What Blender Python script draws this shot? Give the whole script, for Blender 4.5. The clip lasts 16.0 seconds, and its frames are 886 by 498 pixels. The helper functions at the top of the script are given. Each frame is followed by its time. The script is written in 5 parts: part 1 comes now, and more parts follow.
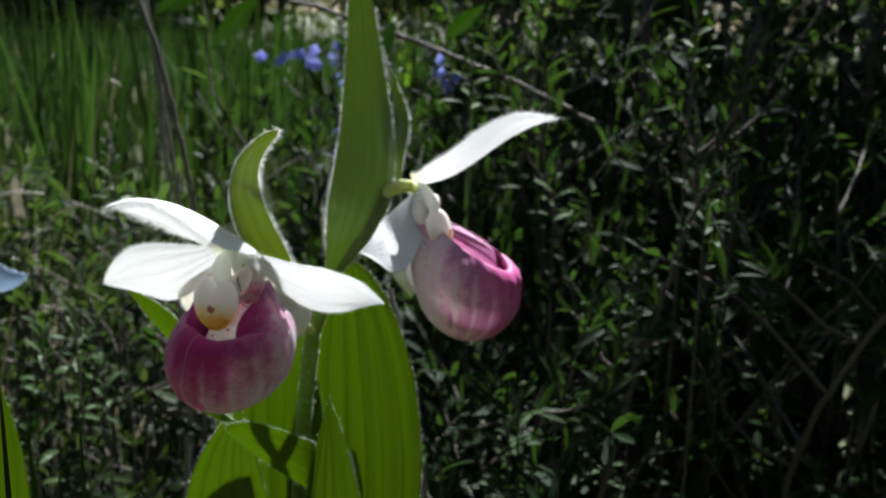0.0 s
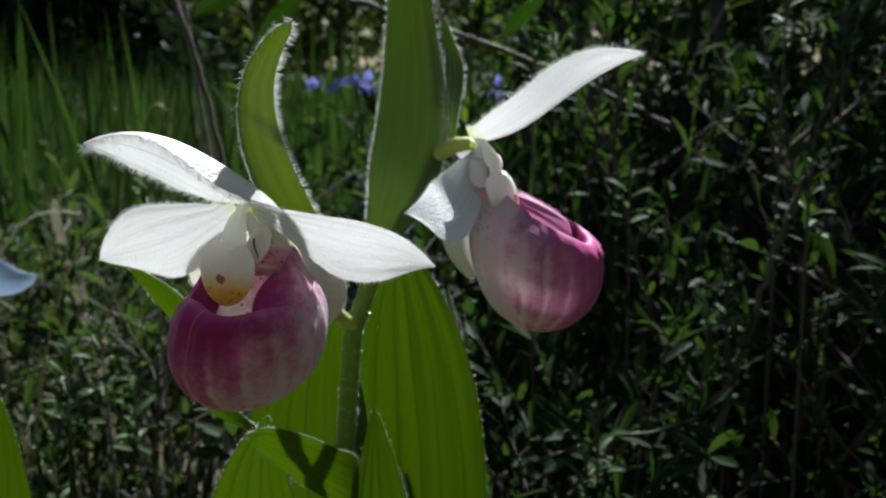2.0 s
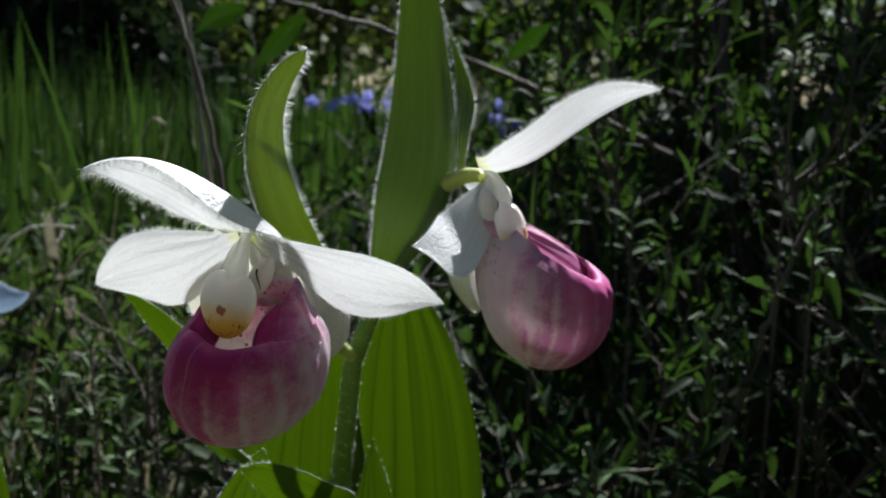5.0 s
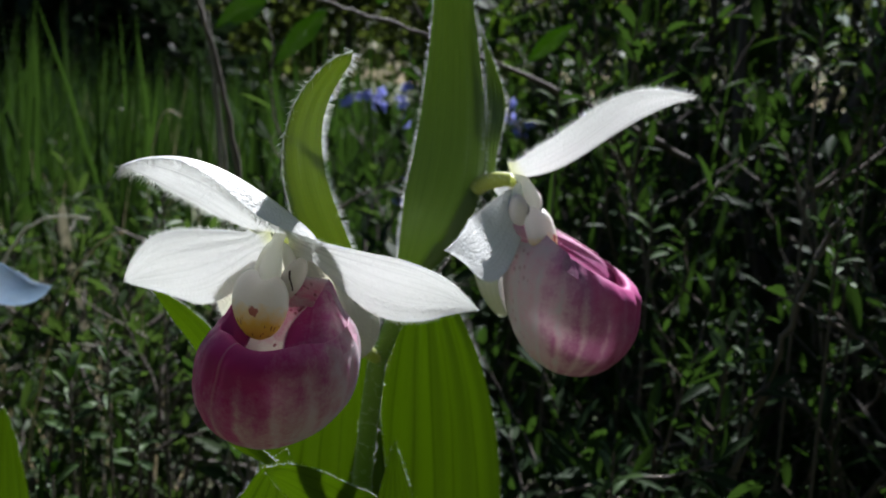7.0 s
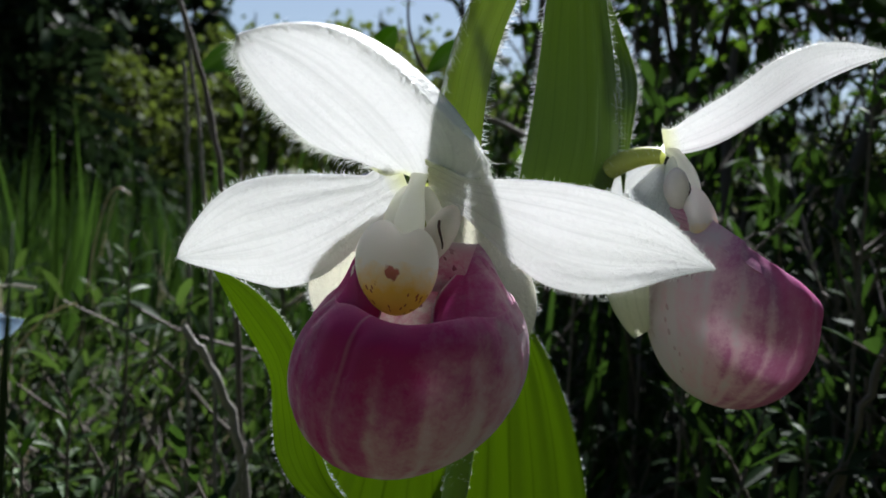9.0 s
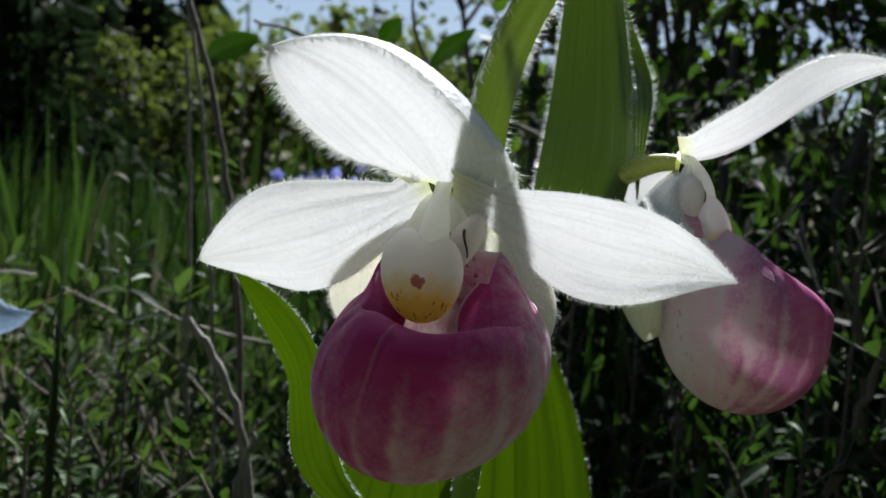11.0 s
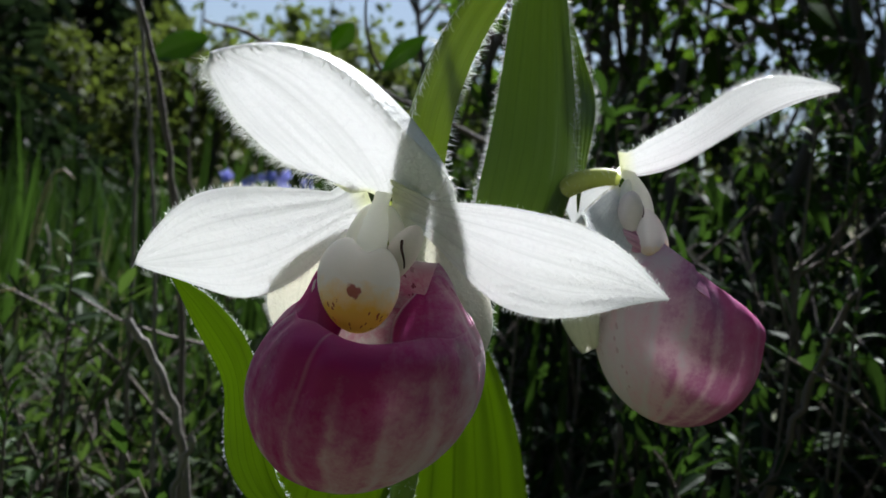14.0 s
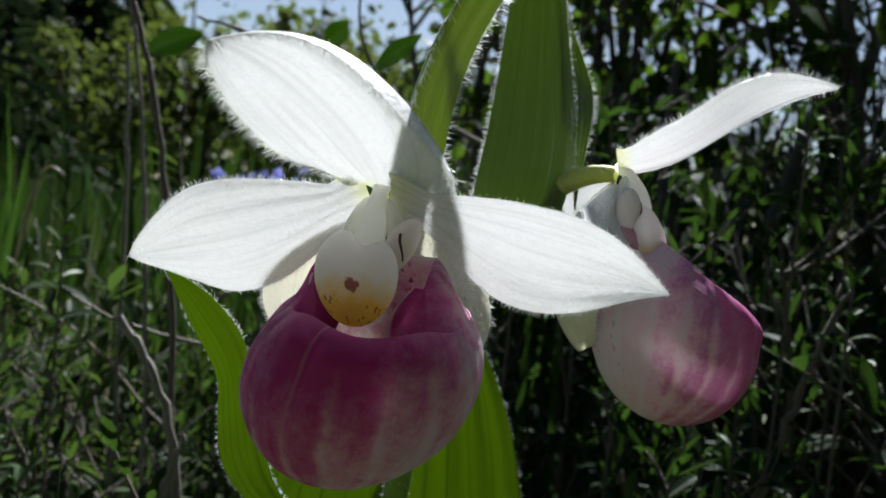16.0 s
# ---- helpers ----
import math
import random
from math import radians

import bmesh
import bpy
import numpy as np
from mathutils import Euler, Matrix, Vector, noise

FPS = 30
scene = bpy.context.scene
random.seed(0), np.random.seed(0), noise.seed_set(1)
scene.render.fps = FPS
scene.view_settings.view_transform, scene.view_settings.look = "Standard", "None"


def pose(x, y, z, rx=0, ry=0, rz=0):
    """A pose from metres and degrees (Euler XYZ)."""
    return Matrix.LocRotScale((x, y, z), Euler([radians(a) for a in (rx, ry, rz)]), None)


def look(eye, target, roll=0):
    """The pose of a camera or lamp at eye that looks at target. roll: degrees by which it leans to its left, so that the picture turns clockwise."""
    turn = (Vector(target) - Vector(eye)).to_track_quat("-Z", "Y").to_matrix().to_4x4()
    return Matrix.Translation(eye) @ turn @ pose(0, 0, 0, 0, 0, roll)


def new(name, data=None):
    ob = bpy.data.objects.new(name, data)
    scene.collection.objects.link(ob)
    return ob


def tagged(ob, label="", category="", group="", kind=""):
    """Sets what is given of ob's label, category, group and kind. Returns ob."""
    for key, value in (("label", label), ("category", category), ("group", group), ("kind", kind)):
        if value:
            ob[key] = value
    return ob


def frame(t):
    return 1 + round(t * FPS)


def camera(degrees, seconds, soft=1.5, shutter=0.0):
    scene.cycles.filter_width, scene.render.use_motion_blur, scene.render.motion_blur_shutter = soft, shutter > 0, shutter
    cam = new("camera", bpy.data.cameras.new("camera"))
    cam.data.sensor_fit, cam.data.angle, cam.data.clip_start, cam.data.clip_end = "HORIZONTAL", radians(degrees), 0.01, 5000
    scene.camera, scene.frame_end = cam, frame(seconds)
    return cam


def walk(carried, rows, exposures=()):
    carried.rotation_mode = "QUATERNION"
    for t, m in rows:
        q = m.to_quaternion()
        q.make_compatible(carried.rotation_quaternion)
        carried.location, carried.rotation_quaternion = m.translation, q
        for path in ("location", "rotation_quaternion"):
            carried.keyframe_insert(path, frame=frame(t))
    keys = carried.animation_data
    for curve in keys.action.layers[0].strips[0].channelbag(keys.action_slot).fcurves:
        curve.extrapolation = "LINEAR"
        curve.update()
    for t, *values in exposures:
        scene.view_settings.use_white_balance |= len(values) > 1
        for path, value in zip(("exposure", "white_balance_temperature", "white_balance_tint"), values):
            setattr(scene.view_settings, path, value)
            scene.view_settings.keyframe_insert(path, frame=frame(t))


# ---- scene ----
cam = camera(48.6, 16.0)
PATH = [
    (0, (0.04031, 0.05250, 0.53917), (0.0234, 1.9990, 0.0801), 2.35),
    (0.5, (0.03306, 0.06797, 0.51016), (-0.0317, 2.0385, 0.1741), 0.22),
    (1, (0.04230, 0.09043, 0.50086), (-0.0739, 2.0556, 0.1477), -0.91),
    (1.5, (0.04152, 0.09481, 0.50420), (-0.1270, 2.0580, 0.1615), -0.50),
    (2, (0.03963, 0.10097, 0.50507), (-0.1051, 2.0633, 0.1468), 0.53),
    (2.5, (0.03874, 0.10155, 0.50639), (-0.0951, 2.0656, 0.1533), 0.96),
    (3, (0.03728, 0.10318, 0.50699), (-0.1050, 2.0675, 0.1590), 1.14),
    (3.5, (0.03658, 0.10474, 0.50796), (-0.1005, 2.0704, 0.1652), 1.69),
    (5.8, (0.03266, 0.10844, 0.50730), (-0.1004, 2.0790, 0.1923), 2.62),
    (6, (0.03129, 0.10774, 0.50798), (-0.1054, 2.0765, 0.1835), 2.87),
    (6.5, (0.02961, 0.10878, 0.50967), (-0.1138, 2.0775, 0.1879), 3.25),
    (7, (0.02884, 0.10917, 0.50871), (-0.1101, 2.0773, 0.1813), 3.50),
    (7.5, (0.02695, 0.11398, 0.50651), (-0.1167, 2.0786, 0.1604), 3.73),
    (8, (0.01193, 0.14453, 0.49047), (-0.0871, 2.1113, 0.1413), 3.35),
    (8.5, (-0.01321, 0.15755, 0.46867), (-0.0562, 2.1534, 0.3470), 3.61),
    (9, (-0.01751, 0.16097, 0.46805), (-0.0034, 2.1602, 0.4150), 4.56),
    (11.5, (-0.02361, 0.15911, 0.47149), (0.0288, 2.1568, 0.3918), 6.04),
    (12, (-0.02102, 0.15860, 0.47161), (0.1071, 2.1534, 0.4051), 6.58),
    (12.5, (-0.02031, 0.15934, 0.47112), (0.1113, 2.1539, 0.4045), 6.58),
    (13, (-0.01794, 0.15639, 0.47111), (0.1064, 2.1516, 0.4115), 6.17),
    (13.5, (-0.01700, 0.15780, 0.47109), (0.1092, 2.1528, 0.4079), 6.56),
    (14, (-0.02097, 0.15900, 0.47223), (0.1115, 2.1537, 0.4135), 6.91),
    (14.5, (-0.02095, 0.15892, 0.47064), (0.1101, 2.1539, 0.4158), 7.04),
    (15, (-0.02368, 0.15982, 0.46990), (0.1244, 2.1539, 0.4279), 7.34),
    (15.5, (-0.02524, 0.16154, 0.47134), (0.1308, 2.1548, 0.4221), 7.57),
    (16, (-0.02206, 0.16050, 0.47084), (0.1304, 2.1540, 0.4179), 7.35),
]
walk(cam, [(t, look(eye, target, roll)) for t, eye, target, roll in PATH], [(0.0, 1.72, 6050, 10), (0.6, 1.68, 6050, 10), (1.4, 1.43, 6050, 10), (2.5, 1.40, 6050, 10), (7.0, 1.38, 6050, 10), (7.5, 1.30, 6050, 10), (8.0, 1.25, 6050, 10), (8.6, 1.42, 6050, 10), (16.0, 1.42, 6050, 10)])
cam.data.dof.use_dof = True
cam.data.dof.focus_distance = 0.166
cam.data.dof.aperture_fstop = 37.0

# ---- world, sun, exposure ----
SUN_AZ, SUN_EL = 14.0, 52.0  # degrees from straight ahead towards the right, and up
sky_world = bpy.data.worlds.new("sky")
scene.world = sky_world
sky_world.use_nodes = True
wn = sky_world.node_tree
sky = wn.nodes.new("ShaderNodeTexSky")
sky.sky_type = "NISHITA"
sky.sun_disc = False
sky.sun_elevation = radians(SUN_EL)
sky.sun_rotation = radians(SUN_AZ)
sky.ozone_density = 0.2
wn.links.new(sky.outputs[0], wn.nodes["Background"].inputs[0])
wn.nodes["Background"].inputs[1].default_value = 0.033
sun_data = bpy.data.lights.new("sun", "SUN")
sun_data.energy, sun_data.angle, sun_data.color = 5.0, radians(0.55), (1.0, 0.975, 0.94)
sun = new("sun", sun_data)
_a, _e = radians(SUN_AZ), radians(SUN_EL)
SUN_DIR = Vector((math.sin(_a) * math.cos(_e), math.cos(_a) * math.cos(_e), math.sin(_e)))
sun.matrix_world = look(SUN_DIR * 60, (0, 0, 0))

rng = np.random.default_rng(7)


# ---- materials ----
def material(name):
    m = bpy.data.materials.new(name)
    m.use_nodes = True
    nt = m.node_tree
    nt.nodes.clear()
    out = nt.nodes.new("ShaderNodeOutputMaterial")
    return m, nt, out


def node(nt, kind, **inputs):
    n = nt.nodes.new(kind)
    for key, value in inputs.items():
        sock = n.inputs[int(key[1:])] if key[0] == "i" and key[1:].isdigit() else n.inputs[key.replace("_", " ")]
        if isinstance(value, bpy.types.NodeSocket):
            nt.links.new(value, sock)
        else:
            sock.default_value = value
    return n


def ramp(nt, fac, stops):
    n = nt.nodes.new("ShaderNodeValToRGB")
    nt.links.new(fac, n.inputs[0])
    while len(n.color_ramp.elements) < len(stops):
        n.color_ramp.elements.new(0.5)
    for el, (p, c) in zip(n.color_ramp.elements, stops):
        el.position, el.color = p, (*c, 1) if len(c) == 3 else c
    return n.outputs[0]


def math_node(nt, op, a, b=0.0, c=0.0, clamp=False):
    n = nt.nodes.new("ShaderNodeMath")
    n.operation, n.use_clamp = op, clamp
    for sock, v in zip(n.inputs, (a, b, c)):
        if isinstance(v, bpy.types.NodeSocket):
            nt.links.new(v, sock)
        else:
            sock.default_value = v
    return n.outputs[0]


def mix_col(nt, fac, a, b, mode="MIX"):
    n = nt.nodes.new("ShaderNodeMix")
    n.data_type, n.blend_type = "RGBA", mode
    for sock, v in ((n.inputs[0], fac), (n.inputs[6], a), (n.inputs[7], b)):
        if isinstance(v, bpy.types.NodeSocket):
            nt.links.new(v, sock)
        else:
            sock.default_value = (*v, 1) if isinstance(v, tuple) and len(v) == 3 else v
    return n.outputs[2]


def thin_surface(nt, out, colour, through_colour, trans, rough, gloss, bump=None, bump_strength=0.2, bump_distance=0.0005):
    """A thin leaf or petal: light falls on it, and through it."""
    d = node(nt, "ShaderNodeBsdfDiffuse")
    tr = node(nt, "ShaderNodeBsdfTranslucent")
    g = node(nt, "ShaderNodeBsdfGlossy", Roughness=rough)
    for sh, c in ((d, colour), (tr, through_colour)):
        nt.links.new(c, sh.inputs["Color"])
    g.inputs["Color"].default_value = (1, 1, 1, 1)
    if bump is not None:
        b = node(nt, "ShaderNodeBump", Strength=bump_strength, Distance=bump_distance, Height=bump)
        for sh in (d, tr, g):
            nt.links.new(b.outputs[0], sh.inputs["Normal"])
    m1 = node(nt, "ShaderNodeMixShader", i0=trans, i1=d.outputs[0], i2=tr.outputs[0])
    lw = node(nt, "ShaderNodeLayerWeight", Blend=0.5)
    gf = math_node(nt, "MULTIPLY", math_node(nt, "MULTIPLY_ADD", math_node(nt, "POWER", lw.outputs["Facing"], 4.0), 0.35, 0.045), gloss)
    m2 = node(nt, "ShaderNodeMixShader", i0=gf, i1=m1.outputs[0], i2=g.outputs[0])
    nt.links.new(m2.outputs[0], out.inputs[0])


def uv_split(nt):
    uv = nt.nodes.new("ShaderNodeUVMap")
    sp = node(nt, "ShaderNodeSeparateXYZ", Vector=uv.outputs[0])
    return uv.outputs[0], sp.outputs[0], sp.outputs[1]


def noise_tex(nt, scale, detail=4.0, rough=0.55, vector=None, kind="Object"):
    n = node(nt, "ShaderNodeTexNoise", Scale=scale, Detail=detail, Roughness=rough)
    if vector is None:
        tc = nt.nodes.new("ShaderNodeTexCoord")
        vector = tc.outputs[kind]
    nt.links.new(vector, n.inputs["Vector"])
    return n.outputs[0]


def scaled(nt, vector, sx, sy, sz=1.0):
    n = node(nt, "ShaderNodeMapping", Vector=vector)
    n.inputs["Scale"].default_value = (sx, sy, sz)
    return n.outputs[0]


def broad_leaf_material(name, base, through_col, vein_count, trans=0.55, vein_depth=0.4, gloss=0.14):
    """Green blade with veins that run from base to tip along the UV's v."""
    m, nt, out = material(name)
    uv, u, v = uv_split(nt)
    streak = noise_tex(nt, 1.0, 5.0, 0.6, scaled(nt, uv, vein_count * 2.6, 2.2))
    blotch = noise_tex(nt, 60.0, 4.0)
    drift = noise_tex(nt, 1.0, 2.0, 0.5, scaled(nt, uv, 5.0, 1.3))
    vein = math_node(nt, "PINGPONG", math_node(nt, "ADD", math_node(nt, "MULTIPLY", u, float(vein_count)), math_node(nt, "MULTIPLY_ADD", drift, 1.1, -0.55)), 0.5)
    line = math_node(nt, "SMOOTH_MIN", math_node(nt, "MULTIPLY_ADD", vein, 10.0, math_node(nt, "MULTIPLY_ADD", streak, 1.2, -0.45)), 1.0, 0.4, clamp=True)
    dark = tuple(c * (1 - vein_depth) for c in base)
    col = mix_col(nt, line, dark, base)
    col = mix_col(nt, math_node(nt, "MULTIPLY", streak, 0.55), col, tuple(c * 0.62 for c in base))
    col = mix_col(nt, math_node(nt, "MULTIPLY_ADD", blotch, 0.9, -0.3, clamp=True), col, (base[0] * 1.25, base[1] * 1.12, base[2]))
    tcol = mix_col(nt, line, tuple(c * (1 - vein_depth) for c in through_col), through_col)
    tcol = mix_col(nt, math_node(nt, "MULTIPLY", streak, 0.6), tcol, tuple(c * 0.6 for c in through_col))
    h = math_node(nt, "ADD", math_node(nt, "MULTIPLY", line, 0.8), math_node(nt, "MULTIPLY", streak, 0.5))
    thin_surface(nt, out, col, tcol, trans, 0.50, gloss, h, 0.30, 0.0003)
    return m


def small_leaf_material(name, base, through_col, trans=0.45, spread=0.35, gloss=0.9, rough=0.38):
    """Leaves by the thousand: each one its own shade."""
    m, nt, out = material(name)
    uv, u, v = uv_split(nt)
    geo = nt.nodes.new("ShaderNodeNewGeometry")
    info = nt.nodes.new("ShaderNodeObjectInfo")
    rnd = math_node(nt, "FRACT", math_node(nt, "ADD", geo.outputs["Random Per Island"], info.outputs["Random"]))
    lo = tuple(c * (1 - spread) for c in base)
    hi = (base[0] * (1 + spread * 1.5), base[1] * (1 + spread), base[2] * (1 + spread * 0.4))
    col = ramp(nt, rnd, [(0.0, lo), (0.55, base), (1.0, hi)])
    tcol = ramp(nt, rnd, [(0.0, tuple(c * (1 - spread) for c in through_col)), (1.0, through_col)])
    mid = math_node(nt, "SMOOTH_MIN", math_node(nt, "MULTIPLY", math_node(nt, "ABSOLUTE", math_node(nt, "SUBTRACT", u, 0.5)), 9.0), 1.0, 0.3, clamp=True)
    col = mix_col(nt, math_node(nt, "MULTIPLY_ADD", mid, -0.45, 0.45), col, (base[0] * 1.7 + 0.02, base[1] * 1.5 + 0.02, base[2] * 1.6 + 0.01))
    fleck = noise_tex(nt, 260.0, 3.0)
    col = mix_col(nt, math_node(nt, "MULTIPLY", fleck, 0.35), col, tuple(c * 0.5 for c in base))
    thin_surface(nt, out, col, tcol, trans, rough, gloss, math_node(nt, "ADD", mid, fleck), 0.3, 0.0004)
    return m


def bark_material(name, a, b, scale=70.0, rough=0.75):
    m, nt, out = material(name)
    tc = nt.nodes.new("ShaderNodeTexCoord")
    n1 = noise_tex(nt, scale, 6.0, 0.65, scaled(nt, tc.outputs["Object"], 1.0, 1.0, 0.25))
    n2 = noise_tex(nt, scale * 0.12, 3.0)
    col = mix_col(nt, n1, a, b)
    col = mix_col(nt, math_node(nt, "MULTIPLY", n2, 0.5), col, tuple(c * 0.55 for c in a))
    p = node(nt, "ShaderNodeBsdfPrincipled", Base_Color=col, Roughness=rough)
    bp = node(nt, "ShaderNodeBump", Strength=0.6, Distance=0.002, Height=n1)
    nt.links.new(bp.outputs[0], p.inputs["Normal"])
    nt.links.new(p.outputs[0], out.inputs[0])
    return m


def petal_material(name, tint=(0.88, 0.88, 0.88), throat=(0.84, 0.85, 0.64), trans=0.5):
    """White petal: fine lengthwise veins, a glittering skin, greenish-yellow at its base."""
    m, nt, out = material(name)
    uv, u, v = uv_split(nt)
    veins = noise_tex(nt, 1.0, 3.0, 0.5, scaled(nt, uv, 24.0, 1.6))
    cells = noise_tex(nt, 1300.0, 2.0)
    soft = noise_tex(nt, 90.0, 3.0)
    col = mix_col(nt, math_node(nt, "MULTIPLY_ADD", veins, 3.0, -1.45, clamp=True), tint, (tint[0] * 0.80, tint[1] * 0.81, tint[2] * 0.80))
    col = mix_col(nt, math_node(nt, "MULTIPLY_ADD", cells, 2.4, -1.2, clamp=True), col, (tint[0] * 0.90, tint[1] * 0.90, tint[2] * 0.90))
    col = mix_col(nt, math_node(nt, "MULTIPLY_ADD", soft, 0.7, -0.3, clamp=True), col, (0.87, 0.87, 0.85))
    base = math_node(nt, "MULTIPLY_ADD", v, -18.0, 1.0, clamp=True)
    col = mix_col(nt, base, col, throat)
    h = math_node(nt, "ADD", math_node(nt, "MULTIPLY", veins, 0.8), math_node(nt, "MULTIPLY", cells, 1.8))
    thin_surface(nt, out, col, col, trans, 0.26, 1.5, h, 0.6, 0.0004)
    return m


def lip_material(name, rose=(0.50, 0.05, 0.22), pale=(0.78, 0.68, 0.71), reach=0.95, gain=1.55, bias=-0.16, turn=0.07, ribs=15.0, stripe=0.35, trans=0.5, mottle=1.0):
    """Rose pouch: deep at the rim and in front, mottled and striped with white towards its back and base.
    u runs round the pouch (0.5 is the front), v from the rim (0) to the bottom (1); past 1 is the inside."""
    m, nt, out = material(name)
    uv, u, v = uv_split(nt)
    front = math_node(nt, "SUBTRACT", 1.0, math_node(nt, "MULTIPLY", math_node(nt, "ABSOLUTE", math_node(nt, "SUBTRACT", u, 0.5 + turn)), 2.0))
    streak = noise_tex(nt, 1.0, 3.0, 0.55, scaled(nt, uv, 24.0, 1.8))
    blotch = noise_tex(nt, 240.0, 6.0, 0.72)
    cloud = noise_tex(nt, 95.0, 3.0, 0.6)
    fine = noise_tex(nt, 1100.0, 4.0, 0.7)
    k = math_node(nt, "MULTIPLY_ADD", front, gain, bias)
    k = math_node(nt, "SUBTRACT", k, math_node(nt, "MULTIPLY", v, reach))
    for tex, amount in ((streak, 1.1), (blotch, 1.35), (cloud, 0.9), (fine, 0.55)):
        k = math_node(nt, "ADD", k, math_node(nt, "MULTIPLY_ADD", tex, amount * mottle, -amount * mottle / 2))
    # pale stripes from the rim down, bent and broken
    bent = math_node(nt, "ADD", math_node(nt, "MULTIPLY", u, ribs), math_node(nt, "MULTIPLY_ADD", cloud, 0.55, math_node(nt, "MULTIPLY", v, 0.6)))
    rib = math_node(nt, "PINGPONG", bent, 0.5)
    ribl = math_node(nt, "MULTIPLY_ADD", rib, -4.2, 1.0, clamp=True)
    ribl = math_node(nt, "MULTIPLY", ribl, math_node(nt, "MULTIPLY", math_node(nt, "MULTIPLY_ADD", streak, 2.2, -0.45, clamp=True), math_node(nt, "MULTIPLY", v, 4.0, clamp=True)))
    k = math_node(nt, "SUBTRACT", k, math_node(nt, "MULTIPLY", ribl, stripe))
    mid = (rose[0] * 0.45 + pale[0] * 0.45, rose[1] * 0.6 + pale[1] * 0.25, rose[2] * 0.6 + pale[2] * 0.33)
    col = ramp(nt, k, [(0.0, pale), (0.30, (0.66, 0.44, 0.53)), (0.60, mid), (1.0, rose)])
    seam = math_node(nt, "MULTIPLY_ADD", math_node(nt, "ABSOLUTE", math_node(nt, "SUBTRACT", u, 0.5 + turn * 0.875)), -230.0, 1.0, clamp=True)
    col = mix_col(nt, math_node(nt, "MULTIPLY", math_node(nt, "MULTIPLY", seam, streak), 0.6), col, (0.72, 0.50, 0.58))
    # freckles
    vo = nt.nodes.new("ShaderNodeTexVoronoi")
    vo.inputs["Scale"].default_value = 1.0
    nt.links.new(scaled(nt, uv, 60.0, 22.0), vo.inputs["Vector"])
    dot = math_node(nt, "LESS_THAN", math_node(nt, "ADD", vo.outputs["Distance"], math_node(nt, "MULTIPLY", fine, 0.14)), 0.33)
    sel = math_node(nt, "GREATER_THAN", noise_tex(nt, 1.0, 1.0, 0.5, scaled(nt, uv, 12.0, 6.0)), 0.50)
    inside = math_node(nt, "MULTIPLY_ADD", v, 8.0, -8.2, clamp=True)
    back = math_node(nt, "LESS_THAN", front, 0.36)
    where = math_node(nt, "MULTIPLY", math_node(nt, "MAXIMUM", inside, math_node(nt, "MULTIPLY", back, 0.4)), sel)
    flush = math_node(nt, "MULTIPLY_ADD", math_node(nt, "ADD", v, math_node(nt, "MULTIPLY", blotch, 0.9)), -4.0, 7.2, clamp=True)
    col = mix_col(nt, inside, col, mix_col(nt, flush, (0.92, 0.90, 0.89), (0.72, 0.26, 0.46)))
    col = mix_col(nt, math_node(nt, "MULTIPLY", math_node(nt, "MULTIPLY", dot, where), 0.85), col, (0.26, 0.02, 0.07))
    thin_surface(nt, out, col, col, trans, 0.48, 0.35, math_node(nt, "ADD", streak, math_node(nt, "MULTIPLY", fine, 0.5)), 0.35, 0.0005)
    return m


def plain_material(name, col, rough=0.5, scale=300.0, vary=0.25, trans=0.0):
    m, nt, out = material(name)
    n = noise_tex(nt, scale, 4.0)
    c = mix_col(nt, math_node(nt, "MULTIPLY", n, vary * 2), col, tuple(x * (1 - vary) for x in col))
    if trans:
        thin_surface(nt, out, c, c, trans, rough, 0.6, n, 0.15, 0.0003)
    else:
        p = node(nt, "ShaderNodeBsdfPrincipled", Base_Color=c, Roughness=rough)
        b = node(nt, "ShaderNodeBump", Strength=0.2, Distance=0.0005, Height=n)
        nt.links.new(b.outputs[0], p.inputs["Normal"])
        nt.links.new(p.outputs[0], out.inputs[0])
    return m


def ground_material():
    m, nt, out = material("meadow_ground")
    n1, n2 = noise_tex(nt, 9.0, 6.0, 0.65), noise_tex(nt, 0.8, 4.0)
    col = mix_col(nt, n1, (0.045, 0.035, 0.022), (0.10, 0.085, 0.05))
    col = mix_col(nt, math_node(nt, "MULTIPLY_ADD", n2, 1.8, -0.5, clamp=True), col, (0.05, 0.085, 0.022))
    p = node(nt, "ShaderNodeBsdfPrincipled", Base_Color=col, Roughness=0.95)
    b = node(nt, "ShaderNodeBump", Strength=0.8, Distance=0.02, Height=n1)
    nt.links.new(b.outputs[0], p.inputs["Normal"])
    nt.links.new(p.outputs[0], out.inputs[0])
    return m


M_LEAF = broad_leaf_material("orchid_leaf", (0.085, 0.150, 0.012), (0.245, 0.345, 0.008), 6, vein_depth=0.44)
M_BRACT = broad_leaf_material("orchid_bract", (0.125, 0.19, 0.038), (0.27, 0.345, 0.028), 7, vein_depth=0.12, gloss=0.6)
M_BRACT_DARK = broad_leaf_material("upright_bract", (0.110, 0.180, 0.040), (0.215, 0.30, 0.028), 8, vein_depth=0.16, gloss=0.6)
M_STEM = plain_material("orchid_stem", (0.17, 0.26, 0.035), 0.5, 500.0, 0.3, 0.3)
M_OVARY = plain_material("ovary", (0.38, 0.42, 0.10), 0.5, 700.0, 0.3, 0.35)
M_PETAL = petal_material("white_petal")
